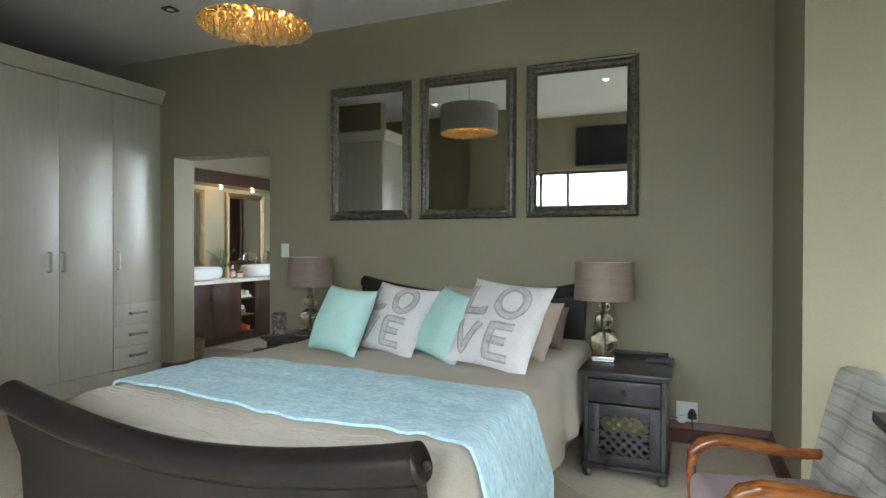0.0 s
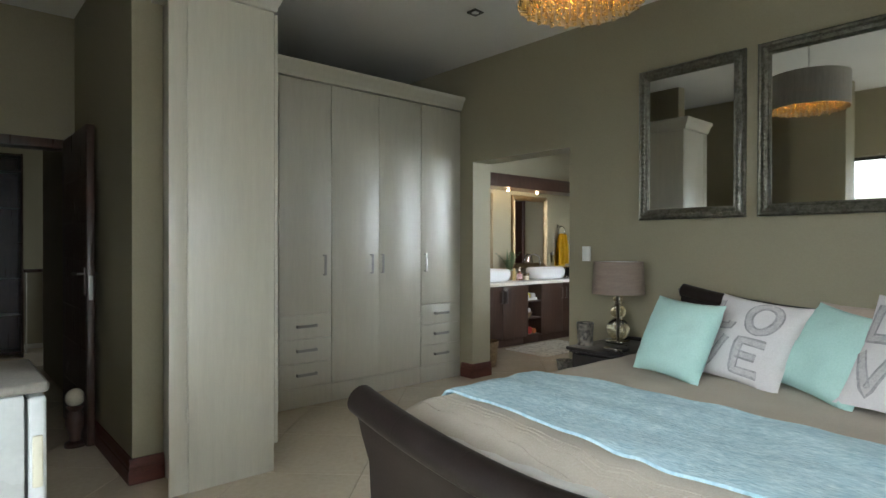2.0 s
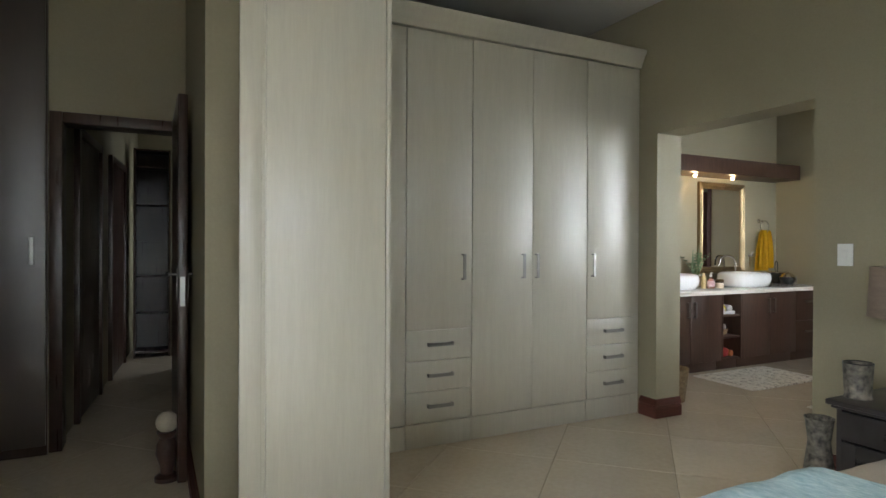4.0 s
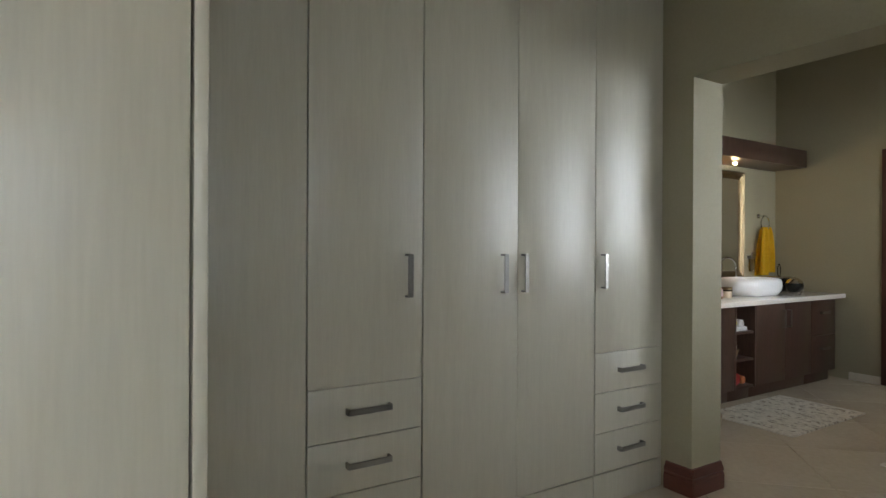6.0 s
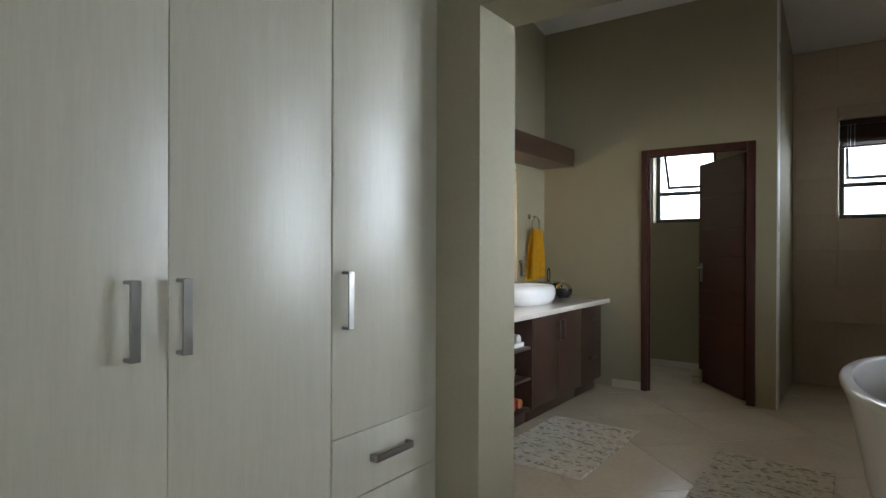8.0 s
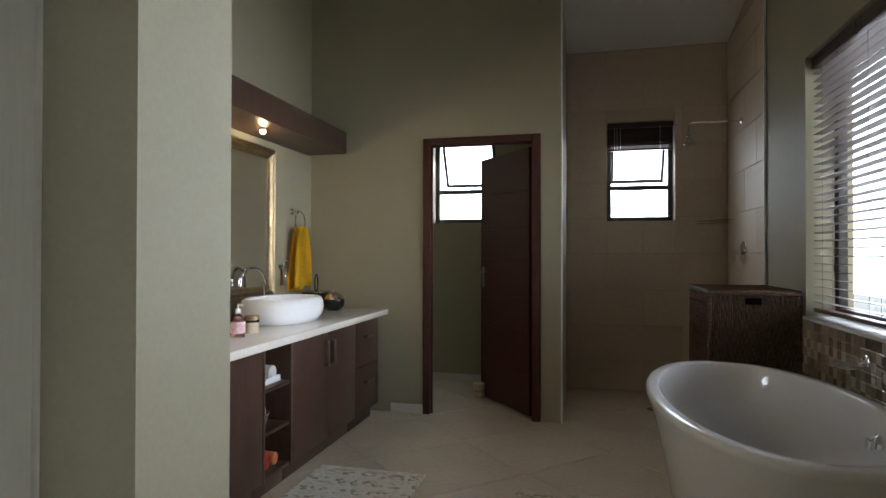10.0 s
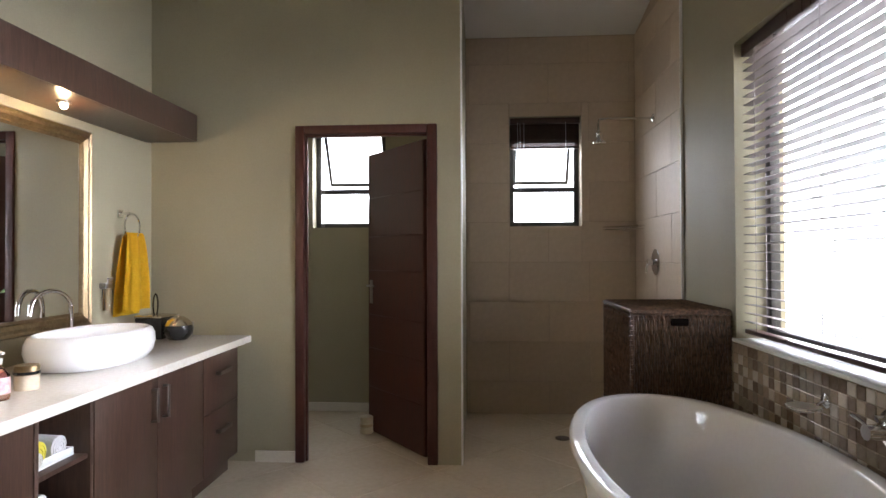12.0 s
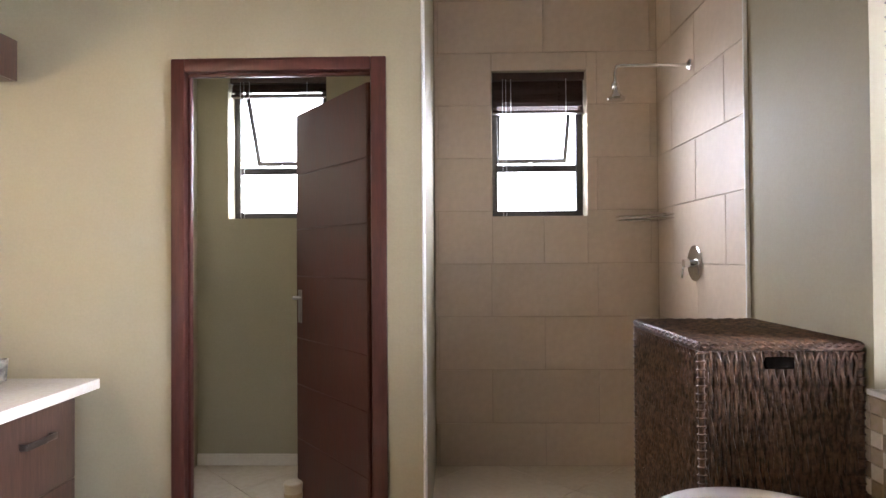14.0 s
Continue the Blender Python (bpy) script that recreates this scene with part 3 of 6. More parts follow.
def bedside_cabinet(x, y, label):
    c = thing("bedside_cabinet", label, "bedside cabinet", (x, y, 0), "dark bedside cabinets")
    part("carcass", bm_box(bm_box(bm_box(bm_box(bmesh.new(), -0.205, -0.185, -0.25, 0.25, 0.06, 0.535), 0.185, 0.205, -0.25, 0.25, 0.06, 0.535), -0.185, 0.185, 0.23, 0.25, 0.06, 0.535), -0.185, 0.185, -0.25, 0.23, 0.06, 0.08), CHARCOAL, c)
    part("top", box(-0.235, 0.235, -0.285, 0.285, 0.548, 0.572, 0.006), CHARCOAL, c)
    part("top_moulding", box(-0.22, 0.22, -0.268, 0.268, 0.534, 0.547, 0.004), CHARCOAL, c)
    part("back_rail", box(-0.20, 0.20, 0.262, 0.28, 0.573, 0.60, 0.004), CHARCOAL, c)
    part("base_moulding", box(-0.22, 0.22, -0.268, 0.262, 0.05, 0.075, 0.006), CHARCOAL, c)
    d = part("drawer", box(-0.182, 0.182, -0.262, -0.24, 0.405, 0.525, 0.005), CHARCOAL, c)
    k = bmesh.new()
    tube(k, [(0.014 * math.cos(a * math.pi / 6), -0.272, 0.462 + 0.014 * math.sin(a * math.pi / 6)) for a in range(12)], 0.0035, 6, True)
    bmesh.ops.create_uvsphere(k, u_segments=8, v_segments=5, radius=0.008, matrix=Matrix.Translation((0, -0.266, 0.474)))
    part("ring_pull", k, surf("blackened_iron", (0.05, 0.05, 0.05), (0.08, 0.08, 0.08), 30, 0.4, metal=1.0) if "blackened_iron" not in bpy.data.materials else bpy.data.materials["blackened_iron"], d)
    g = part("door", bm_box(bm_box(bm_box(bm_box(bmesh.new(), -0.182, -0.125, -0.26, -0.24, 0.085, 0.395, 0.003), 0.125, 0.182, -0.26, -0.24, 0.085, 0.395, 0.003), -0.125, 0.125, -0.26, -0.24, 0.085, 0.135, 0.003), -0.125, 0.125, -0.26, -0.24, 0.34, 0.395, 0.003), CHARCOAL, c)
    lat = bmesh.new()
    for s in (1, -1):
        for i in range(-6, 7):
            cx = i * 0.052
            pts = [(cx - s * 0.11, 0.13), (cx + s * 0.11, 0.35)]
            q = []
            for px, pz in [(pts[0][0] + (pts[1][0] - pts[0][0]) * t / 24, 0.13 + 0.22 * t / 24) for t in range(25)]:
                if abs(px) <= 0.127:
                    q.append((px, -0.252 + 0.002 * s, pz))
            if len(q) > 2:
                w = 0.0115
                lo = [lat.verts.new((p[0] - w, p[1], p[2])) for p in (q[0], q[-1])] + [lat.verts.new((p[0] + w, p[1], p[2])) for p in (q[-1], q[0])]
                f = lat.faces.new(lo)
                ext = bmesh.ops.extrude_face_region(lat, geom=[f])
                bmesh.ops.translate(lat, vec=(0, 0.006, 0), verts=[e for e in ext["geom"] if isinstance(e, bmesh.types.BMVert)])
    part("lattice", lat, CHARCOAL, g, "carved diamond lattice")
    kb = bmesh.new()
    bmesh.ops.create_uvsphere(kb, u_segments=8, v_segments=5, radius=0.009, matrix=Matrix.Translation((-0.155, -0.268, 0.25)))
    part("knob", kb, CHARCOAL, g)
    for sx in (-0.19, 0.19):
        for sy in (-0.235, 0.225):
            part("bun_foot", lathe(bmesh.new(), [(0, 0), (0.02, 0), (0.028, 0.012), (0.03, 0.026), (0.024, 0.04), (0.018, 0.05), (0, 0.052)], 14, (sx, sy, 0)), CHARCOAL, c)
    return c


right_cab = bedside_cabinet(-0.245, 3.39, "charcoal wooden bedside cabinet with a carved lattice door")
yb = part("folded_cloth", box(-0.37, -0.12, 3.18, 3.51, 0.235, 0.33, 0.03, 3), YELLOW)
tagged(yb, "bright yellow folded cloth inside the bedside cabinet", "folded cloth")
ss = part("shelf", box(-0.183, 0.183, -0.235, 0.228, 0.215, 0.229), CHARCOAL, right_cab)
copy_thing(right_cab, pose(-2.56, 3.60, 0))

AMBER = glass("amber_smoked_glass", (0.88, 0.84, 0.74), 0.02)
SHADE = surf("taupe_lampshade_silk", (0.21, 0.155, 0.12), (0.275, 0.21, 0.165), 9, 0.6, 0.1, 80, stretch=(1, 1, 5))
SHADEIN = surf("white_shade_lining", (0.7, 0.68, 0.64), (0.75, 0.73, 0.7), 5, 0.8)


def table_lamp(x, y, z, tilt=0.0):
    t = thing("table_lamp", "table lamp of stacked amber glass balls with a taupe shade", "table lamp", (x, y, z), "bedside lamps")
    part("base", box(-0.06, 0.06, -0.06, 0.06, 0.0, 0.022, 0.004), CHROME, t, "polished square metal base")
    part("stem", tube(bmesh.new(), [(0, 0, 0.02), (0, 0, 0.40)], 0.006, 8), STEEL, t)
    z0 = 0.022
    for r in (0.078, 0.054, 0.036):
        b = bmesh.new()
        bmesh.ops.create_uvsphere(b, u_segments=24, v_segments=14, radius=r, matrix=Matrix.Translation((0, 0, z0 + r * 0.95)))
        bmesh.ops.create_uvsphere(b, u_segments=24, v_segments=14, radius=r - 0.003, matrix=Matrix.Translation((0, 0, z0 + r * 0.95)))
        o = part("glass_ball", b, AMBER, t, "amber glass ball")
        z0 += r * 1.86
        part("collar", tube(bmesh.new(), [(0, 0, z0 - 0.006), (0, 0, z0 + 0.006)], 0.014, 12), STEEL, t)
    sh = part("shade", lathe(bmesh.new(), [(0.176, 0.345), (0.166, 0.565), (0.1635, 0.565), (0.1735, 0.345), (0.176, 0.345)], 40), SHADE, t, "taupe drum shade")
    part("lining", lathe(bmesh.new(), [(0.1725, 0.347), (0.1628, 0.563)], 40), SHADEIN, sh)
    for zz, rr in ((0.565, 0.165), (0.345, 0.175)):
        part("rim", tube(bmesh.new(), [(rr * math.cos(a * math.pi / 20), rr * math.sin(a * math.pi / 20), zz) for a in range(40)], 0.0022, 6, True), SHADE, sh)
    fr = bmesh.new()
    for k in range(3):
        a = k * 2 * math.pi / 3
        tube(fr, [(0, 0, 0.40), (0.16 * math.cos(a), 0.16 * math.sin(a), 0.55)], 0.002, 5)
    part("spider", fr, STEEL, t)
    return t


lamp_a = table_lamp(-0.40, 3.52, 0.572)
copy_thing(lamp_a, pose(-2.63, 3.69, 0.572))
tray = thing("trinket_tray", "small black tray on the bedside cabinet", "tray", (-0.10, 3.50, 0.572))
part("tray_base", box(-0.06, 0.06, -0.045, 0.045, 0, 0.006, 0.002), CHARCOAL, tray)
for a in ((-0.06, 0.06, -0.045, -0.04), (-0.06, 0.06, 0.04, 0.045), (-0.06, -0.055, -0.04, 0.04), (0.055, 0.06, -0.04, 0.04)):
    part("tray_side", box(*a, 0.006, 0.02), CHARCOAL, tray)
ph = thing("clock_radio", "slim silver clock radio on the bedside cabinet", "clock radio", (-2.47, 3.42, 0.572))
part("body", box(-0.07, 0.07, -0.04, 0.04, 0, 0.025, 0.008), CHARCOAL, ph)
part("silver_front", box(-0.065, 0.065, -0.046, -0.040, 0.004, 0.02, 0.002), CHROME, ph)
bk = thing("clock_radio", "slim white and chrome clock radio before the lamp", "clock radio", (-0.385, 3.40, 0.572))
part("body", box(-0.065, 0.065, -0.035, 0.035, 0.001, 0.03, 0.004), CHROME, bk)
part("front_bar", box(-0.06, 0.06, -0.04, -0.035, 0.006, 0.012), WHITEPAINT, bk)
part("front_bar", box(-0.06, 0.06, -0.04, -0.035, 0.018, 0.026), WHITEPAINT, bk)

# candle holder and floor vase with openwork pattern
LACE = surf("black_openwork_metal", (0.02, 0.018, 0.016), (0.30, 0.27, 0.22), 38, 0.5, 0.6, 30, wear=0.1)
cv = thing("candle_holder", "black and cream patterned candle holder on the bedside cabinet", "candle holder", (-2.74, 3.46, 0.572))
part("shell", lathe(bmesh.new(), [(0.001, 0.0), (0.055, 0.0), (0.05, 0.01), (0.058, 0.15), (0.054, 0.15), (0.046, 0.012), (0.001, 0.012)], 24), LACE, cv)
part("rim", tube(bmesh.new(), [(0.056 * math.cos(a * math.pi / 12), 0.056 * math.sin(a * math.pi / 12), 0.15) for a in range(24)], 0.003, 6, True), CHARCOAL, cv)
fv = thing("floor_vase", "tall black and cream patterned vase on the floor", "vase", (-2.885, 3.43, 0))
part("shell", lathe(bmesh.new(), [(0.001, 0.0), (0.07, 0.0), (0.085, 0.05), (0.06, 0.22), (0.045, 0.34), (0.058, 0.44), (0.062, 0.45), (0.054, 0.44), (0.04, 0.33), (0.001, 0.3)], 24), LACE, fv)

# ---- bedroom: wall mirrors ----
PEWTER = surf("antique_silver_frame", (0.11, 0.105, 0.08), (0.24, 0.23, 0.195), 22, 0.34, 0.5, 60, metal=0.85, wear=0.12)


def framed_mirror(name, x0, x1, z0, z1, y, width, depth, material, label, ornament=True):
    """A mirror on a wall that faces -y, with a mitred moulded frame and a row of carved leaves."""
    t = thing(name, label, "mirror", ((x0 + x1) / 2, y, (z0 + z1) / 2), "silver framed wall mirrors" if ornament else "")
    hx, hz = (x1 - x0) / 2, (z1 - z0) / 2
    prof = [(0, 0), (0, depth * 0.7), (width * 0.12, depth), (width * 0.28, depth * 0.8), (width * 0.5, depth * 0.95), (width * 0.75, depth * 0.6), (width * 0.85, depth * 0.7), (width, depth * 0.35), (width, 0.0)]
    corners = [(-hx, -hz, 1, 1), (hx, -hz, -1, 1), (hx, hz, -1, -1), (-hx, hz, 1, -1)]
    for i in range(4):
        a, b = corners[i], corners[(i + 1) % 4]
        bm = bmesh.new()
        loft(bm, [[(c[0] + c[2] * o, -d, c[1] + c[3] * o) for o, d in prof] for c in (a, b)])
        f = part("frame_side", bm, material, t, "moulded frame side")
        if ornament:
            ob = bmesh.new()
            length = math.hypot(b[0] - a[0], b[1] - a[1])
            k = int(length / 0.03)
            for j in range(1, k):
                s = j / k
                ox, oz = (a[2] + b[2]) / 2 * width * 0.52, (a[3] + b[3]) / 2 * width * 0.52
                p = Vector((a[0] + (b[0] - a[0]) * s + ox, -depth * 0.93, a[1] + (b[1] - a[1]) * s + oz))
                rot = math.atan2(b[1] - a[1], b[0] - a[0])
                m = Matrix.Translation(p) @ Matrix.Rotation(-rot, 4, "Y") @ Matrix.Rotation(0.6 * (1 if j % 2 else -1), 4, "Y") @ Matrix.Diagonal((0.016, 0.006, 0.008, 1))
                bmesh.ops.create_icosphere(ob, subdivisions=1, radius=1.0, matrix=m)
            part("carving", ob, material, f)
    part("glass", box(-hx + width * 0.9, hx - width * 0.9, -0.010, -0.004, -hz + width * 0.9, hz - width * 0.9), MIRROR, t, "clear mirror glass")
    return t


ML = "rectangular mirror in a carved antique silver frame"
framed_mirror("wall_mirror", -2.598, -1.878, 1.428, 2.476, NORTH - 0.001, 0.075, 0.035, PEWTER, ML)
framed_mirror("wall_mirror", -1.806, -1.058, 1.428, 2.476, NORTH - 0.001, 0.075, 0.035, PEWTER, ML)
framed_mirror("wall_mirror", -0.983, -0.240, 1.428, 2.476, NORTH - 0.001, 0.075, 0.035, PEWTER, ML)


def wall_switch(x, y, z, w, h, label, name="light_switch"):
    s = thing(name, label, "switch" if name == "light_switch" else "socket", (x, y, z))
    part("plate", box(-w / 2, w / 2, -0.01, 0, -h / 2, h / 2, 0.003), PLASTIC, s)
    part("rocker", box(-w * 0.15, w * 0.15, -0.014, -0.0105, -h * 0.2, h * 0.2, 0.002), PLASTIC, s)
    return s


wall_switch(-3.05, NORTH - 0.0005, 1.185, 0.075, 0.115, "white plastic light switch on the bed wall")
sk1 = wall_switch(0.055, NORTH - 0.0005, 0.195, 0.125, 0.125, "white wall socket with a black plug and a charger", "wall_socket")
BLACKPL = surf("black_plastic", (0.012, 0.012, 0.014), (0.02, 0.02, 0.022), 8, 0.4)
part("plug", lathe(bmesh.new(), [(0, -0.03), (0.026, -0.028), (0.026, 0.0), (0.012, 0.03), (0, 0.032)], 12, (0.03, -0.03, -0.005)), BLACKPL, sk1, "black plug")
part("charger", box(-0.05, -0.01, -0.05, -0.012, -0.062, -0.02, 0.004), PLASTIC, sk1, "white charger")
part("cable", tube(bmesh.new(), [(0.03, -0.03, -0.03), (0.03, -0.04, -0.09), (0.028, -0.03, -0.16), (0.0, -0.02, -0.185)], 0.004, 6), BLACKPL, sk1)
part("cable", tube(bmesh.new(), [(-0.045, -0.03, -0.04), (-0.09, -0.03, -0.035), (-0.13, -0.02, -0.03)], 0.003, 6), BLACKPL, sk1)

# ---- bedroom: chandelier and downlights ----
ch = thing("chandelier", "oval silver drum chandelier with hanging gold crystals, lit", "chandelier", (-2.0, 2.35, 2.36))
SILK = surf("silver_organza", (0.33, 0.31, 0.28), (0.42, 0.40, 0.36), 12, 0.4, 0.1, 60, stretch=(4, 4, 0.4))
CR, CH_H = 0.29, 0.27
part("drum", lathe(bmesh.new(), [(CR, 0), (CR, CH_H), (CR - 0.004, CH_H), (CR - 0.004, 0), (CR, 0)], 48), SILK, ch, "silver organza drum")
part("top_plate", lathe(bmesh.new(), [(0.0, CH_H - 0.02), (CR - 0.006, CH_H - 0.02), (CR - 0.006, CH_H - 0.012), (0.0, CH_H - 0.012)], 32), CHROME, ch)
part("canopy", lathe(bmesh.new(), [(0, 0.66), (0.06, 0.66), (0.055, 0.69), (0, 0.695)], 20), CHROME, ch)
part("suspension_rod", tube(bmesh.new(), [(0, 0, CH_H - 0.02), (0, 0, 0.67)], 0.006, 8), CHROME, ch)
CRYSTAL = glass("gold_crystal", (1.0, 0.86, 0.55), 0.05)
beads = []
for ring, (rr, k) in enumerate(((0.275, 44), (0.225, 36), (0.17, 27), (0.11, 17), (0.05, 8))):
    for i in range(k):
        a = 2 * math.pi * (i + 0.5 * ring) / k
        beads.append((rr * math.cos(a), rr * math.sin(a), (0.03 if ring == 0 else 0.05) - 0.012 * (i % 2)))
bb = bmesh.new()
bmesh.ops.create_icosphere(bb, subdivisions=1, radius=0.0125, matrix=Matrix.Translation((0, 0, -0.022)))
bmesh.ops.create_cone(bb, segments=6, radius1=0.008, radius2=0.008, depth=0.07, matrix=Matrix.Translation((0, 0, 0.03)), cap_ends=True)
bead_me = finish(bb, "crystal")
bead_me.materials.append(CRYSTAL)
for p in beads:
    o = new("crystal", bead_me)
    o.parent, o.location = ch, p
BULB = glow("warm_bulb", (1.0, 0.55, 0.18), 38)
for i in range(5):
    a = 2 * math.pi * i / 5
    b = bmesh.new()
    bmesh.ops.create_uvsphere(b, u_segments=10, v_segments=7, radius=0.022, matrix=Matrix.Translation((0.15 * math.cos(a), 0.15 * math.sin(a), 0.12)))
    part("bulb", b, BULB, ch, "glowing warm bulb")


def downlight(x, y, lit, ceiling=bed_ceiling):
    z = ceiling(y)
    d = thing("ceiling_downlight", "small recessed ceiling downlight, " + ("lit" if lit else "unlit, with a square frame"), "downlight", (x, y, z - 0.006))
    part("frame", bm_box(bm_box(bm_box(bm_box(bmesh.new(), -0.045, 0.045, -0.045, -0.03, -0.004, 0.01), -0.045, 0.045, 0.03, 0.045, -0.004, 0.01), -0.045, -0.03, -0.03, 0.03, -0.004, 0.01), 0.03, 0.045, -0.03, 0.03, -0.004, 0.01), CHARCOAL if not lit else WHITEPAINT, d)
    part("lens", lathe(bmesh.new(), [(0, -0.002), (0.028, -0.002), (0.028, 0.008), (0, 0.008)], 18), glow("downlight_glow", (1, 0.9, 0.7), 9) if lit else WHITEPAINT, d)


downlight(-3.54, 3.19, False)
downlight(-0.84, 1.02, True)
downlight(-3.17, 0.58, True)

# ---- bedroom: armchair, side table, television, window ----
ORANGEWOOD = surf("polished_orange_wood", (0.10, 0.026, 0.008), (0.31, 0.105, 0.022), 7, 0.2, 0.03, 26, stretch=(0.7, 5, 5), coat=0.4)
MAUVE = surf("mauve_upholstery", (0.36, 0.28, 0.30), (0.43, 0.34, 0.36), 6, 0.9, 0.2, 140)


def plaid(name):
    m = surf(name, (0.70, 0.68, 0.60), (0.80, 0.78, 0.70), 30, 0.95, 0.4, 130)
    n, l = m.node_tree.nodes, m.node_tree.links
    p = n["Principled BSDF"]
    src = p.inputs["Base Color"].links[0].from_socket
    tc = n.new("ShaderNodeTexCoord")
    for axis, scale, fac in (("Z", 3.2, 0.42), ("Z", 7.3, 0.3), ("Y", 2.1, 0.12)):
        w = n.new("ShaderNodeTexWave")
        w.bands_direction = axis
        w.inputs["Scale"].default_value, w.inputs["Distortion"].default_value, w.inputs["Detail"].default_value = scale, 0.4, 3
        l.new(tc.outputs["Object"], w.inputs["Vector"])
        r = n.new("ShaderNodeValToRGB")
        r.color_ramp.elements[0].position, r.color_ramp.elements[1].position = 0.94, 0.985
        l.new(w.outputs["Fac"], r.inputs[0])
        mul = n.new("ShaderNodeMath")
        mul.operation, mul.inputs[1].default_value = "MULTIPLY", fac
        l.new(r.outputs[0], mul.inputs[0])
        mix = n.new("ShaderNodeMix")
        mix.data_type = "RGBA"
        l.new(mul.outputs[0], mix.inputs["Factor"])
        l.new(src, mix.inputs[6])
        mix.inputs[7].default_value = (0.24, 0.23, 0.16, 1)
        src = mix.outputs[2]
    l.new(src, p.inputs["Base Color"])
    return m


PLAID = plaid("cream_plaid_wool")
# the chair's own x runs from its front to its back
chair = thing("armchair", "low armchair with orange-brown wooden arms and a mauve seat", "armchair", (0.385, 2.18, 0), turn=14)
for s in (-1, 1):
    y = 0.215 * s
    a = bmesh.new()
    pts, rad = [], []
    for x, z, r in ((-0.255, 0.30, 0.018), (-0.262, 0.40, 0.018), (-0.255, 0.465, 0.022), (-0.225, 0.50, 0.026), (-0.17, 0.515, 0.026), (-0.08, 0.512, 0.024), (0.02, 0.495, 0.022), (0.12, 0.483, 0.02), (0.22, 0.485, 0.018)):
        pts.append((x, y, z))
        rad.append(r)
    tube(a, pts, rad, 12)
    part("arm", a, ORANGEWOOD, chair, "curved polished wooden arm")
    part("front_leg", tube(bmesh.new(), [(-0.255, y, 0.31), (-0.25, y, 0.15), (-0.262, y, 0.0)], [0.019, 0.019, 0.014], 10), ORANGEWOOD, chair)
    part("back_leg", tube(bmesh.new(), [(0.17, y * 0.95, 0.30), (0.21, y * 0.95, 0.12), (0.27, y * 0.95, 0.0)], [0.019, 0.018, 0.013], 10), DARKDOOR, chair)
    part("side_rail", box(-0.25, 0.2, y - 0.012, y + 0.012, 0.25, 0.30, 0.005), ORANGEWOOD, chair)
    part("back_post", tube(bmesh.new(), [(0.17, y * 0.98, 0.28), (0.22, y * 0.98, 0.5), (0.29, y * 0.98, 0.78)], [0.016, 0.015, 0.012], 8), DARKDOOR, chair)
part("seat", box(-0.275, 0.2, -0.205, 0.205, 0.29, 0.405, 0.035, 4), MAUVE, chair, "mauve upholstered seat")
bk = bmesh.new()
bm_box(bk, -0.02, 0.02, -0.19, 0.19, 0.0, 0.42, 0.015, 3)
bmesh.ops.transform(bk, matrix=pose(0.195, 0, 0.37, 0, 14, 0), verts=bk.verts)
part("backrest", bk, MAUVE, chair)
# plaid blanket over the back
bl = bmesh.new()
rows = []
for j in range(25):
    s = j / 24
    if s < 0.62:
        t = s / 0.62
        x, z = 0.148 + 0.105 * t, 0.375 + 0.425 * t
    elif s < 0.70:
        t = (s - 0.62) / 0.08
        x, z = 0.253 + 0.07 * t, 0.80 + 0.012 * math.sin(t * math.pi)
    else:
        t = (s - 0.70) / 0.30
        x, z = 0.323 - 0.03 * t, 0.80 - 0.25 * t
    rows.append([bl.verts.new((x + 0.006 * math.sin(k * 0.9 + j * 0.3), -0.245 + 0.49 * k / 16, z + 0.006 * math.sin(k * 0.7))) for k in range(17)])
for a, b in zip(rows, rows[1:]):
    for k in range(16):
        bl.faces.new((a[k], a[k + 1], b[k + 1], b[k]))
bmesh.ops.solidify(bl, geom=bl.faces[:], thickness=0.008)
bmesh.ops.transform(bl, matrix=chair.matrix_world, verts=bl.verts)
blanket = tagged(part("plaid_blanket", bl, PLAID, None, "", 60), "cream and grey plaid woollen blanket over the armchair back", "blanket")
for k in range(26):
    y = -0.235 + 0.47 * k / 25
    f = bmesh.new()
    tube(f, [(0.143, y, 0.385), (0.138, y + 0.004, 0.36), (0.136, y + 0.002 * (k % 3), 0.335)], 0.0022, 5)
    bmesh.ops.transform(f, matrix=chair.matrix_world, verts=f.verts)
    part("fringe", f, PLAID, blanket)
desk = thing("side_table", "dark grey side table beside the armchair", "table", (0.99, 1.62, 0))
part("tabletop", box(-0.45, 0.45, -0.30, 0.30, 0.75, 0.78, 0.004), CHARCOAL, desk)
for sx in (-0.40, 0.40):
    for sy in (-0.26, 0.26):
        part("leg", box(sx - 0.022, sx + 0.022, sy - 0.022, sy + 0.022, 0, 0.749, 0.003), CHARCOAL, desk)
SCREEN = surf("black_screen", (0.008, 0.008, 0.012), (0.01, 0.01, 0.014), 2, 0.12)
tv = thing("television", "flat black television mounted above the window", "television", (-1.05, SOUTH + 0.10, 2.77))
part("case", box(-0.55, 0.55, -0.03, 0.02, -0.305, 0.305, 0.006), BLACKPL, tv)
part("screen", box(-0.535, 0.535, 0.021, 0.024, -0.285, 0.29), SCREEN, tv)
part("wall_bracket", box(-0.12, 0.12, -0.10, -0.031, -0.1, 0.1, 0.004), BLACKPL, tv)

BRONZE = surf("dark_bronze_aluminium", (0.035, 0.033, 0.03), (0.055, 0.05, 0.047), 12, 0.45, 0.03, 60, metal=0.4)


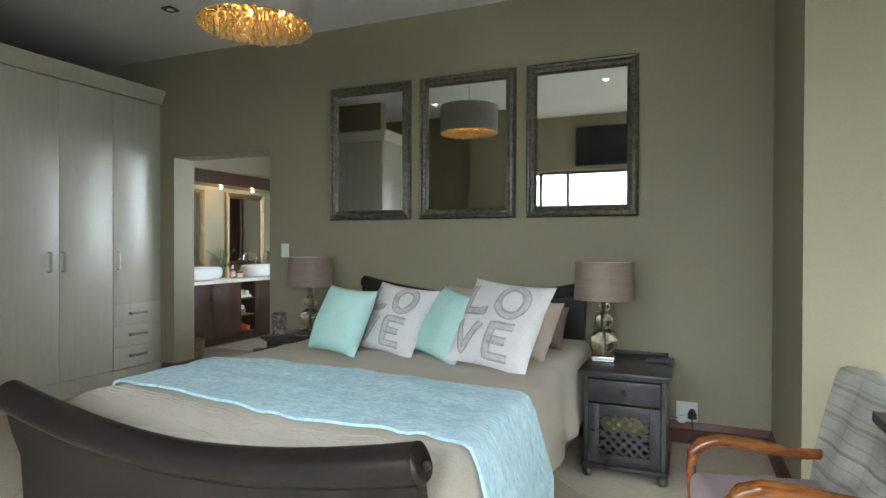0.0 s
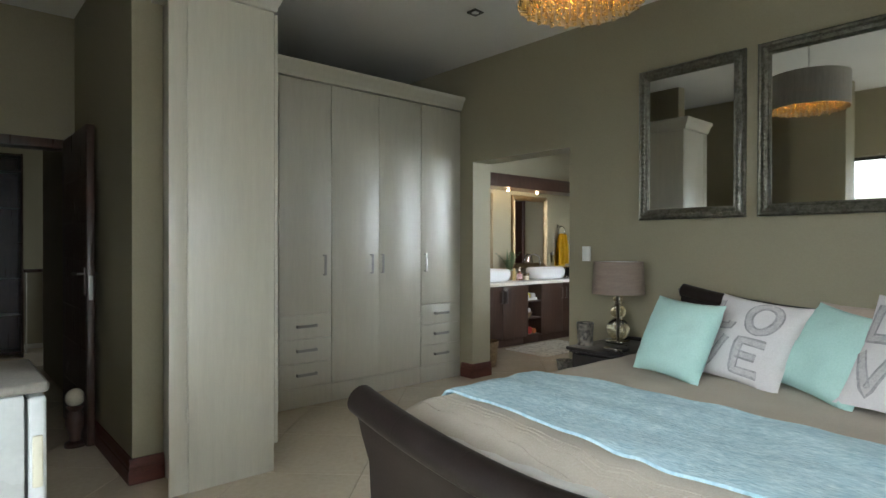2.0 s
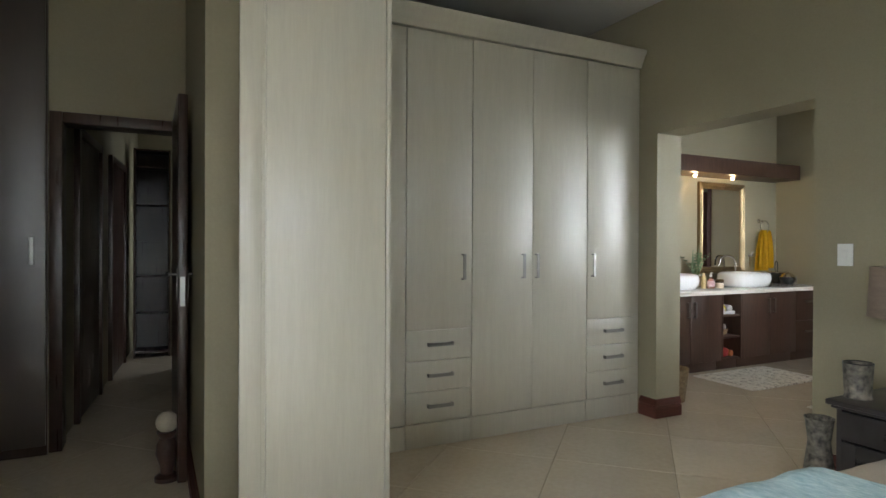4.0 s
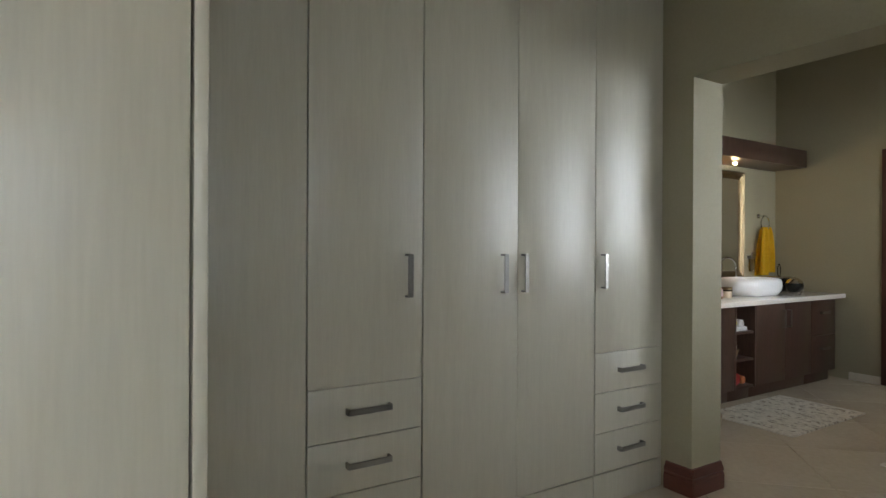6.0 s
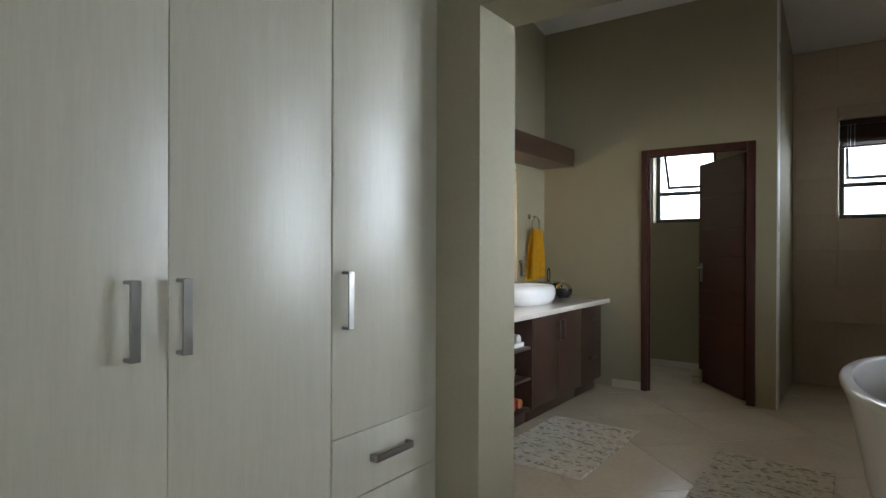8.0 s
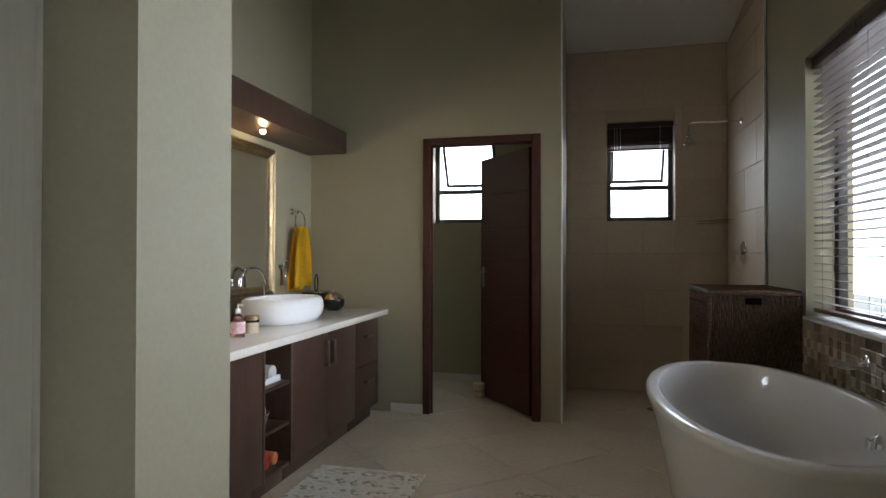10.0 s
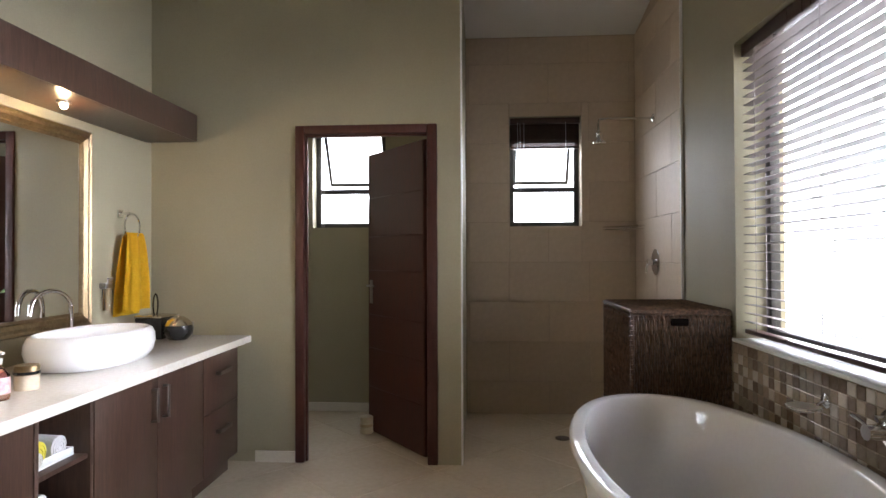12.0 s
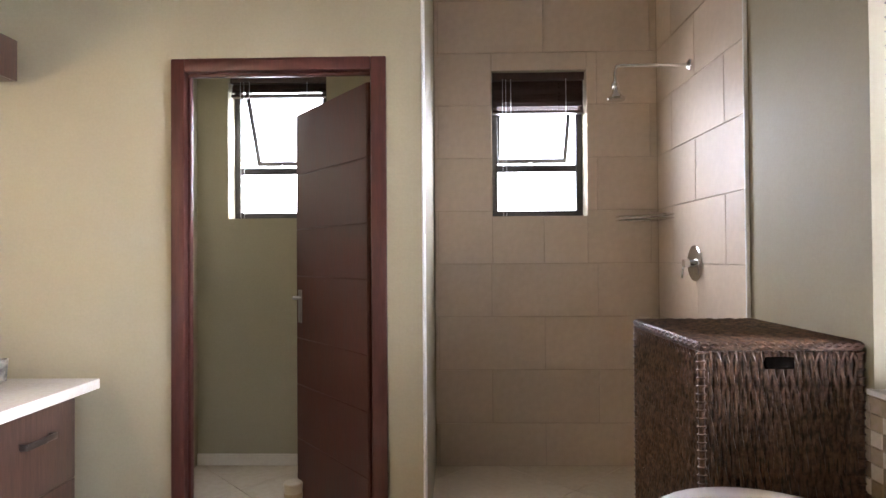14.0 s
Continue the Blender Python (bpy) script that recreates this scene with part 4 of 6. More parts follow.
def window_frame(name, axis, a0, a1, z0, z1, face, posts, rails, label, t=0.045, depth=0.05, glazed=True):
    """A framed window in an opening; posts and rails are inner bars."""
    w = tagged(new(name), label, "window", "", "structure")

    def bar(nm, p0, p1, q0, q1, mat=BRONZE, dd=depth):
        if axis == "x":
            return part(nm, box(p0, p1, face - dd / 2, face + dd / 2, q0, q1, 0.003 if dd > 0.02 else 0), mat, w)
        return part(nm, box(face - dd / 2, face + dd / 2, p0, p1, q0, q1, 0.003 if dd > 0.02 else 0), mat, w)
    bar("window_frame", a0, a1, z0, z0 + t)
    bar("window_frame", a0, a1, z1 - t, z1)
    bar("window_frame", a0, a0 + t, z0 + t, z1 - t)
    bar("window_frame", a1 - t, a1, z0 + t, z1 - t)
    for p in posts:
        bar("mullion", p - t / 2, p + t / 2, z0 + t, z1 - t)
    for r in rails:
        bar("transom", a0 + t, a1 - t, r - t / 2, r + t / 2)
    if glazed:
        xs = [a0, *posts, a1]
        for p, q in zip(xs, xs[1:]):
            g = bar("pane", p + t / 2, q - t / 2, z0 + t / 2, z1 - t / 2, GLASS, 0.006)
            g.visible_shadow = False
    return w


window_frame("window_1", "x", -2.65, 2.0, 0.02, 2.42, SOUTH - 0.12, [-2.2, -1.76, -0.4, 0.8], [], "wide dark-framed sliding glass door behind the bed room", 0.05)
window_frame("window_2", "y", -1.0, 2.2, 0.02, 2.12, 3.1, [0.07, 1.13], [], "dark-framed glass door in the side wall", 0.05)

# ---- bedroom: refrigerator, dark cupboard, hall door ----
GREYTOP = surf("grey_worktop", (0.20, 0.19, 0.17), (0.27, 0.25, 0.22), 9, 0.5, 0.05, 60)
FRIDGE = surf("bluish_white_enamel", (0.53, 0.56, 0.56), (0.59, 0.62, 0.62), 3, 0.28, 0.03, 60)
fr = thing("refrigerator", "white under-counter refrigerator with a grey top", "refrigerator", (-2.66, 0.085, 0))
part("cabinet", box(-0.22, 0.225, -0.28, 0.225, 0.02, 0.818, 0.006), FRIDGE, fr)
dr = part("door", box(-0.22, 0.225, 0.2335, 0.278, 0.04, 0.81, 0.01, 3), FRIDGE, fr)
part("gasket", box(-0.212, 0.217, 0.2255, 0.233, 0.045, 0.805), BLACKPL, fr, "dark rubber seal")
part("top", box(-0.225, 0.23, -0.29, 0.285, 0.82, 0.852, 0.012, 3), GREYTOP, fr, "grey worktop")
part("handle", box(0.2255, 0.236, 0.242, 0.268, 0.55, 0.70, 0.005), surf("cream_plastic", (0.6, 0.58, 0.46), (0.66, 0.64, 0.52), 4, 0.4), dr, "cream grip handle")
for sx in (-0.18, 0.14):
    for sy in (-0.24, 0.235):
        part("foot", tube(bmesh.new(), [(sx, sy, 0), (sx, sy, 0.022)], 0.018, 10), BLACKPL, fr)
pl = thing("planter_box", "small white tapered planter box on short legs", "planter", (-2.61, 0.02, 0.852))
bm = bmesh.new()
loft(bm, [[(-0.05, -0.10, 0.06), (0.05, -0.10, 0.06), (0.05, 0.10, 0.06), (-0.05, 0.10, 0.06)], [(-0.075, -0.125, 0.18), (0.075, -0.125, 0.18), (0.075, 0.125, 0.18), (-0.075, 0.125, 0.18)],
          [(-0.068, -0.118, 0.18), (0.068, -0.118, 0.18), (0.068, 0.118, 0.18), (-0.068, 0.118, 0.18)], [(-0.045, -0.095, 0.07), (0.045, -0.095, 0.07), (0.045, 0.095, 0.07), (-0.045, 0.095, 0.07)]])
part("tub", bm, FRIDGE, pl, "", 30)
for sx in (-0.038, 0.038):
    for sy in (-0.088, 0.088):
        part("leg", tube(bmesh.new(), [(sx, sy, 0.062), (sx * 1.05, sy * 1.05, 0.03), (sx * 1.12, sy * 1.12, 0)], [0.012, 0.009, 0.006], 8), FRIDGE, pl)

HALL = -5.35
cup = thing("dark_cupboard", "tall dark glossy wooden cupboard beside the hall door", "cupboard", (HALL + 0.03, -0.17, 0))
part("carcass", box(-0.02, 0.012, -0.34, 0.335, 0, 2.90), DARKDOOR, cup)
for y0, y1 in ((-0.335, -0.006), (-0.002, 0.33)):
    d = part("door", box(0.013, 0.034, y0, y1, 0.06, 2.89, 0.003), DARKGLOSS, cup)
part("handle", bm_box(bm_box(bm_box(bmesh.new(), 0.058, 0.064, 0.252, 0.278, 1.10, 1.26, 0.002), 0.034, 0.058, 0.255, 0.275, 1.10, 1.112), 0.034, 0.058, 0.255, 0.275, 1.248, 1.26), STEEL, d, "steel strap handle")

door_frame_parts = ((0.17, 0.235, 0, 2.0), (0.845, 0.895, 0, 2.0), (0.235, 0.845, 1.935, 2.0))
d1 = tagged(new("door_1"), "open dark wooden door to the hall in a dark frame", "door", "", "structure")
for y0, y1, z0, z1 in door_frame_parts:
    part("door_frame", box(HALL - 0.17, HALL + 0.012, y0, y1, z0, z1, 0.004), DARKDOOR, d1)


def door_leaf(parent, hinge, length, height, turn, material, handed):
    """A leaf with cross grooves, swung by turn degrees from the x axis about its hinge."""
    m = pose(hinge[0], hinge[1], 0.008, 0, 0, turn)
    edges = [0.0, 0.16, 0.30, 0.42, 0.58, 0.70, 0.84, 1.0]
    leaf = box(0, length, -0.019, 0.019, 0.0, height, 0.002)
    bmesh.ops.transform(leaf, matrix=m, verts=leaf.verts)
    lf = part("leaf", leaf, material, parent)
    for a, b in zip(edges, edges[1:]):
        s = bmesh.new()
        for sg in (-1, 1):
            bm_box(s, 0.006, length - 0.006, sg * 0.0195, sg * 0.0235, a * height + 0.002, b * height - 0.0015, 0.0015, 1)
        bmesh.ops.transform(s, matrix=m, verts=s.verts)
        part("panel_board", s, material, lf)
    h = bmesh.new()
    for sg in (-1, 1):
        bm_box(h, length - 0.075, length - 0.035, sg * 0.024, sg * 0.030, 0.93, 1.10, 0.002)
        tube(h, [(length - 0.055, sg * 0.03, 1.06), (length - 0.055, sg * 0.062, 1.06), (length - 0.075, sg * 0.07, 1.06), (length - 0.165, sg * 0.07, 1.06)], 0.008, 8)
    bmesh.ops.transform(h, matrix=m, verts=h.verts)
    part("door_handle", h, STEEL, lf, "steel lever handle")
    k = box(length + 0.0005, length + 0.003, -0.012, 0.012, 0.90, 1.05)
    bmesh.ops.transform(k, matrix=m, verts=k.verts)
    part("lock_plate", k, STEEL, lf)


door_leaf(d1, (HALL + 0.03, 0.842), 0.80, 1.98, 0.5, DARKDOOR, 1)
st = thing("wooden_stand", "small carved dark wooden stand with a cream ball", "ornament", (-4.62, 0.78, 0))
part("foot", lathe(bmesh.new(), [(0, 0), (0.06, 0), (0.06, 0.02), (0.04, 0.035), (0, 0.036)], 16), DARKDOOR, st)
part("column", lathe(bmesh.new(), [(0.03, 0.036), (0.035, 0.08), (0.055, 0.14), (0.05, 0.19), (0.035, 0.22), (0.05, 0.245), (0.05, 0.255), (0, 0.256)], 16), DARKDOOR, st)
sb = bmesh.new()
bmesh.ops.create_uvsphere(sb, u_segments=16, v_segments=10, radius=0.055, matrix=Matrix.Translation((0, 0, 0.30)))
part("ball", sb, surf("cream_ball", (0.5, 0.45, 0.34), (0.58, 0.52, 0.4), 8, 0.5), st, "cream ball")

# the hall behind the door

def askew(bm):
    """The hall runs a few degrees off the bedroom's axis."""
    bmesh.ops.rotate(bm, cent=(HALL - 0.16, 0.2, 0), matrix=Matrix.Rotation(radians(-5), 3, "Z"), verts=bm.verts)
    return bm


structure("wall_hall_south", askew(wall_boxes("y", 0.0, 0.2, -9.4, HALL - 0.16, -0.01, 2.7)), WALL, "olive grey painted hall wall with doors", "wall")
structure("wall_hall_north", box(-7.4, HALL - 0.16, 0.95, 1.1, -0.01, 2.9), WALL, "olive grey painted hall wall", "wall")
structure("wall_hall_end", box(-9.6, -9.4, -0.2, 3.2, -0.01, 2.9), WALL, "olive grey painted wall at the end of the hall", "wall")
structure("wall_hall_stair", wall_boxes("x", -9.4, -7.4, 3.0, 3.2, -0.01, 2.9, [(-9.0, -7.8, 0.9, 2.3)]), WALL, "olive grey painted wall over the stairs", "wall")
structure("wall_hall_return", box(-7.55, -7.4, 1.1, 3.0, -0.01, 2.9), WALL, "olive grey painted stair wall", "wall")
structure("ceiling_hall", box(-9.6, HALL - 0.16, -0.2, 3.2, 2.70, 2.80), CEIL, "white painted hall ceiling", "ceiling")
for i, x in enumerate((-6.35, -7.7)):
    hd = tagged(new("door_%d" % (i + 3)), "closed dark wooden hall door in a dark frame", "door", "", "structure")
    for a in ((x - 0.45, x - 0.39, 0, 2.02), (x + 0.39, x + 0.45, 0, 2.02), (x - 0.39, x + 0.39, 1.96, 2.02)):
        part("door_frame", askew(box(a[0], a[1], 0.195, 0.235, a[2], a[3], 0.003)), DARKDOOR, hd)
    part("leaf", askew(box(x - 0.388, x + 0.388, 0.198, 0.215, 0.005, 1.955, 0.003)), DARKDOOR, hd)
bs = thing("bookcase", "tall dark wooden bookcase at the end of the hall", "bookcase", (-8.45, 0.70, 0))
part("back_panel", box(-0.16, -0.145, -0.18, 0.18, 0, 2.25), DARKDOOR, bs)
for y in (-0.18, 0.16):
    part("side_panel", box(-0.145, 0.15, y, y + 0.02, 0, 2.25, 0.002), DARKDOOR, bs)
for z in (0.05, 0.45, 0.85, 1.25, 1.65, 2.05, 2.225):
    part("shelf", box(-0.145, 0.145, -0.159, 0.159, z, z + 0.02), DARKDOOR, bs)
rail = thing("stair_balustrade", "pale balustrade with dark handrail and slim uprights", "balustrade", (-8.6, 1.35, 0))
part("handrail", box(-0.03, 0.03, -0.46, 1.6, 0.925, 0.965, 0.01), DARKDOOR, rail)
part("bottom_rail", box(-0.012, 0.012, -0.46, 1.6, 0.05, 0.10, 0.003), CREAM, rail)
part("infill", box(-0.006, 0.004, -0.46, 1.6, 0.10, 0.92), WALL, rail)
for i in range(12):
    part("upright", tube(bmesh.new(), [(0.02, -0.42 + i * 0.17, 0.0), (0.02, -0.42 + i * 0.17, 0.93)], 0.010, 8), CREAM, rail)

# added lamp in an unseen opening over the stairs, to brighten the hall
area_lamp("hall_fill_light", (-8.4, 3.12, 1.6), (-8.2, 1.0, 0.6), 1.15, 1.35, 9, DAY)

# ---- bathroom: vanity ----
VF = -5.185
VTOP = 0.80


def vanity_unit(y0, y1, kind, label):
    u = thing("vanity_cabinet", label, "vanity cabinet", (VF - 0.3, (y0 + y1) / 2, 0), "dark vanity cabinets")
    o = Vector(u.location)

    def add(name, x0, x1, a, b, z0, z1, m=VENEER, parent=u, bev=0.002, lab=""):
        return part(name, box(x0 - o.x, x1 - o.x, a - o.y, b - o.y, z0, z1, bev), m, parent, lab)
    add("plinth", -5.78, VF - 0.06, y0, y1, 0, 0.10, VENEER)
    if kind == "open":
        add("back_panel", -5.78, -5.765, y0, y1, 0.10, 0.758)
        add("side_panel", -5.764, VF, y0, y0 + 0.018, 0.10, 0.758)
        add("side_panel", -5.764, VF, y1 - 0.018, y1, 0.10, 0.758)
        for z in (0.10, 0.315, 0.53):
            add("shelf", -5.764, VF - 0.01, y0 + 0.0185, y1 - 0.0185, z, z + 0.018)
        return u
    add("carcass", -5.78, VF - 0.021, y0, y1, 0.10, 0.758)
    if kind == "doors":
        mid = (y0 + y1) / 2
        for a, b, hy in ((y0, mid, mid - 0.045), (mid, y1, mid + 0.045)):
            d = add("door", VF - 0.02, VF, a + 0.002, b - 0.002, 0.105, 0.752)
            strap_handle(d, Vector((VF, hy, 0.62)) - o, 0.15, (0, 0, 1), (1, 0, 0), GUNMETAL)
    else:
        for z0, z1 in ((0.105, 0.43), (0.434, 0.752)):
            d = add("drawer", VF - 0.02, VF, y0 + 0.002, y1 - 0.002, z0, z1)
            strap_handle(d, Vector((VF, (y0 + y1) / 2, z1 - 0.115)) - o, 0.15, (0, 1, 0), (1, 0, 0), GUNMETAL)
    return u


vanity_unit(6.905, 7.338, "drawers", "dark wood-grain vanity cabinet with two deep drawers")
vanity_unit(6.03, 6.901, "doors", "dark wood-grain vanity cabinet with two doors")
vanity_unit(5.734, 6.026, "open", "dark wood-grain open shelf unit in the vanity")
vanity_unit(4.86, 5.73, "doors", "dark wood-grain vanity cabinet with two doors")
vanity_unit(4.42, 4.856, "drawers", "dark wood-grain vanity cabinet with two deep drawers")
tagged(part("stone_worktop", box(-5.808, -5.125, 4.36, 7.40, 0.76, VTOP, 0.004), STONE), "cream stone worktop along the vanity", "worktop")


def basin(y):
    b = thing("wash_basin", "white oval ceramic vessel basin on the vanity top", "basin", (-5.49, y, VTOP), "vanity basins")
    bm = bmesh.new()
    prof = [(0.0, 0.0), (0.78, 0.0), (0.86, 0.006), (0.965, 0.04), (1.0, 0.08), (0.985, 0.118), (0.94, 0.142), (0.88, 0.149), (0.82, 0.139), (0.785, 0.10), (0.70, 0.045), (0.45, 0.028), (0.12, 0.022), (0.0, 0.021)]
    n = 48
    rings = []
    for r, z in prof:
        if r == 0:
            rings.append([bm.verts.new((0, 0, z))])
        else:
            rings.append([bm.verts.new((r * 0.215 * math.copysign(abs(math.cos(a)) ** 0.85, math.cos(a)), r * 0.31 * math.copysign(abs(math.sin(a)) ** 0.85, math.sin(a)), z)) for a in (2 * math.pi * k / n for k in range(n))])
    for a, c in zip(rings, rings[1:]):
        for k in range(n):
            j = (k + 1) % n
            if len(a) == 1:
                bm.faces.new((a[0], c[k], c[j]))
            elif len(c) == 1:
                bm.faces.new((a[k], c[0], a[j]))
            else:
                bm.faces.new((a[k], c[k], c[j], a[j]))
    part("bowl", bm, CERAMIC, b)
    part("waste", lathe(bmesh.new(), [(0, 0.022), (0.022, 0.023), (0.022, 0.028), (0, 0.03)], 16), CHROME, b)
    part("overflow", tube(bmesh.new(), [(-0.152, 0, 0.098), (-0.16, 0, 0.10)], 0.009, 10), BLACKPL, b)
    return b


def tall_tap(y):
    t = thing("basin_tap", "tall chrome swan-neck tap behind the basin", "tap", (-5.735, y, VTOP), "vanity taps")
    part("base", lathe(bmesh.new(), [(0, 0), (0.024, 0), (0.024, 0.012), (0.016, 0.02), (0, 0.02)], 16), CHROME, t)
    pts = [(0, 0, 0.015), (0, 0, 0.14), (0, 0, 0.235)]
    for i in range(1, 13):
        a = math.pi * i / 13
        pts.append((0.105 - 0.105 * math.cos(a), 0.0, 0.235 + 0.09 * math.sin(a)))
    pts.append((0.213, 0, 0.215))
    part("spout", tube(bmesh.new(), pts, 0.0105, 12), CHROME, t)
    part("lever", tube(bmesh.new(), [(0, 0.012, 0.05), (0, 0.04, 0.055), (0, 0.07, 0.07)], 0.006, 8), CHROME, t)
    return t


first = basin(6.47)
copy_thing(first, pose(-5.47, 5.33, VTOP))
tp = tall_tap(6.64)
tp.matrix_world = pose(-5.725, 6.64, VTOP, 0, 0, -102)
copy_thing(tp, pose(-5.725, 5.45, VTOP, 0, 0, -102))

GOLD = surf("gold_brown_frame", (0.17, 0.12, 0.062), (0.27, 0.20, 0.11), 8, 0.36, 0.03, 60, metal=0.9)
for y0, y1 in ((6.115, 6.872), (4.975, 5.732)):
    g = framed_mirror("vanity_mirror", -(y1 - y0) / 2, (y1 - y0) / 2, -0.512, 0.512, 0, 0.075, 0.035, GOLD, "tall mirror in a gilt brown moulded frame", False)
    g.matrix_world = pose(BATH_W + 0.001, (y0 + y1) / 2, 1.435, 0, 0, 90)
    tagged(g, "", "", "vanity mirrors")

beam = thing("light_pelmet", "dark wood-grain box pelmet with downlights over the vanity", "pelmet", (-5.645, 5.82, 2.0))
part("front_board", box(0.148, 0.165, -1.605, 1.60, 0.0, 0.165, 0.002), VENEER, beam)
part("bottom_board", box(-0.163, 0.147, -1.605, 1.60, 0.0, 0.018), VENEER, beam)
part("top_board", box(-0.163, 0.147, -1.605, 1.60, 0.147, 0.165), VENEER, beam)
part("end_board", box(-0.163, 0.147, 1.583, 1.60, 0.0185, 0.1465), VENEER, beam)
LAMPGLOW = glow("warm_lamp_glow", (1.0, 0.72, 0.36), 30)
for y in (4.68, 5.27, 5.86, 6.45):
    bl = part("spot_ring", lathe(bmesh.new(), [(0.02, -0.012), (0.03, -0.012), (0.032, -0.001), (0.02, -0.001), (0.02, -0.012)], 18, (0.02, y - 5.82, 0)), STEEL, beam)
    s = bmesh.new()
    bmesh.ops.create_uvsphere(s, u_segments=12, v_segments=8, radius=0.017, matrix=Matrix.Translation((0.02, y - 5.82, -0.02)))
    part("lamp", s, LAMPGLOW, beam, "glowing warm lamp")
    point_lamp("pelmet_lamp", (-5.625, y, 1.93), 2.7, (1.0, 0.66, 0.32), 0.02)

# ---- bathroom: towel, bottles, plant and odds ----
TOWEL = surf("yellow_towelling", (0.72, 0.40, 0.006), (0.85, 0.52, 0.015), 14, 0.95, 0.9, 120)
ring = thing("towel_ring", "chrome towel ring on the wall", "towel ring", (BATH_W, 7.15, 1.535))
part("rose", bm_box(lathe(bmesh.new(), [(0, 0), (0.001, 0), (0.001, 0.001), (0, 0.001)], 6), 0.0005, 0.012, -0.022, 0.022, -0.022, 0.022, 0.003), CHROME, ring)
part("post", tube(bmesh.new(), [(0.012, 0, 0), (0.06, 0, 0)], 0.009, 10), CHROME, ring)
part("ring", tube(bmesh.new(), [(0.06, 0.075 + 0.075 * math.sin(a * math.pi / 12 + 0.5) - 0.045, -0.075 + 0.075 * math.cos(a * math.pi / 12 + 0.5)) for a in range(24)], 0.005, 8, True), CHROME, ring)
tw = bmesh.new()
rows = []
for j in range(41):
    s = j / 40
    front = s <= 0.5
    t = s / 0.5 if front else (1 - s) / 0.5
    z = 0.975 + 0.45 * t
    half = (0.122 - 0.046 * t ** 2)
    row = []
    for k in range(19):
        u = -1 + 2 * k / 18
        fold = 0.010 * math.sin(u * 7 + 0.5 + 0.6 * t) * (1.2 - 0.3 * t)
        x = BATH_W + 0.06 + (0.026 * math.sqrt(max(0, 1 - t * t)) + 0.004) * (1 if front else -1) + (fold if front else fold * 0.5)
        row.append(tw.verts.new((x, 7.19 - 0.018 * (1 - t) + u * half, z - (0 if front else 0.03 * (1 - t)))))
    rows.append(row)
for a, b in zip(rows, rows[1:]):
    for k in range(18):
        tw.faces.new((a[k], a[k + 1], b[k + 1], b[k]))
bmesh.ops.solidify(tw, geom=tw.faces[:], thickness=0.006)
tagged(part("hand_towel", tw, TOWEL, None, "", 60), "bright yellow hand towel hanging on the ring", "towel")


def bottle(name, at, prof, m, label, cat, cap=None, capm=None, liquid=None):
    t = thing(name, label, cat, at)
    part("body", lathe(bmesh.new(), prof, 20), m, t)
    if cap:
        part("cap", lathe(bmesh.new(), cap, 16), capm, t, "")
    return t


PINK = glass("pink_liquid_soap", (1.0, 0.62, 0.58), 0.12)
PINKLABEL = surf("pink_soap_label", (0.62, 0.34, 0.36), (0.80, 0.62, 0.62), 30, 0.35)
GOLDPL = surf("gold_plastic", (0.45, 0.32, 0.12), (0.55, 0.42, 0.2), 6, 0.3)
BLACKGLASS = surf("black_lacquer", (0.012, 0.012, 0.013), (0.02, 0.02, 0.02), 6, 0.12)
SILVER = surf("warm_silver", (0.62, 0.55, 0.46), (0.72, 0.66, 0.56), 8, 0.18, metal=1.0)
sp = bottle("soap_dispenser", (-5.36, 5.785, VTOP), [(0, 0), (0.034, 0), (0.036, 0.01), (0.034, 0.085), (0.02, 0.105), (0.012, 0.112), (0.012, 0.12), (0, 0.12)], PINK, "pink liquid soap pump bottle on the vanity", "soap bottle",
            [(0, 0.12), (0.014, 0.12), (0.014, 0.14), (0.006, 0.142), (0.006, 0.155), (0, 0.156)], WHITEPAINT)
part("label", lathe(bmesh.new(), [(0.0362, 0.022), (0.0368, 0.022), (0.0364, 0.078), (0.0356, 0.078)], 20), PINKLABEL, sp, "pale pink printed label")
part("pump_head", tube(bmesh.new(), [(0, 0, 0.155), (0, 0, 0.163), (0.03, -0.01, 0.160)], 0.005, 8), WHITEPAINT, sp)
bottle("lotion_bottle", (-5.405, 5.735, VTOP), [(0, 0), (0.026, 0), (0.026, 0.11), (0.012, 0.13), (0, 0.13)], GOLDPL, "gold lotion bottle on the vanity", "bottle", [(0, 0.13), (0.012, 0.13), (0.012, 0.155), (0, 0.155)], GOLDPL)
jar = bottle("cosmetic_jar", (-5.385, 5.945, VTOP), [(0, 0), (0.038, 0), (0.040, 0.006), (0.040, 0.05), (0.036, 0.055), (0, 0.055)], surf("cream_jar", (0.6, 0.5, 0.36), (0.68, 0.58, 0.44), 5, 0.2), "cream cosmetic jar with a black and gold lid", "jar",
             [(0, 0.055), (0.042, 0.055), (0.042, 0.085), (0.038, 0.09), (0, 0.09)], GOLD)
part("lid_band", lathe(bmesh.new(), [(0.0425, 0.058), (0.0432, 0.058), (0.0432, 0.068), (0.0425, 0.068)], 20), BLACKGLASS, jar)
tb = thing("tissue_holder", "dark holder with a looped handle at the vanity end", "holder", (-5.66, 7.27, VTOP))
part("box", box(-0.07, 0.07, -0.07, 0.07, 0, 0.095, 0.004), BLACKGLASS, tb)
part("silver_band", box(-0.072, 0.072, -0.072, 0.072, 0.096, 0.106, 0.002), SILVER, tb)
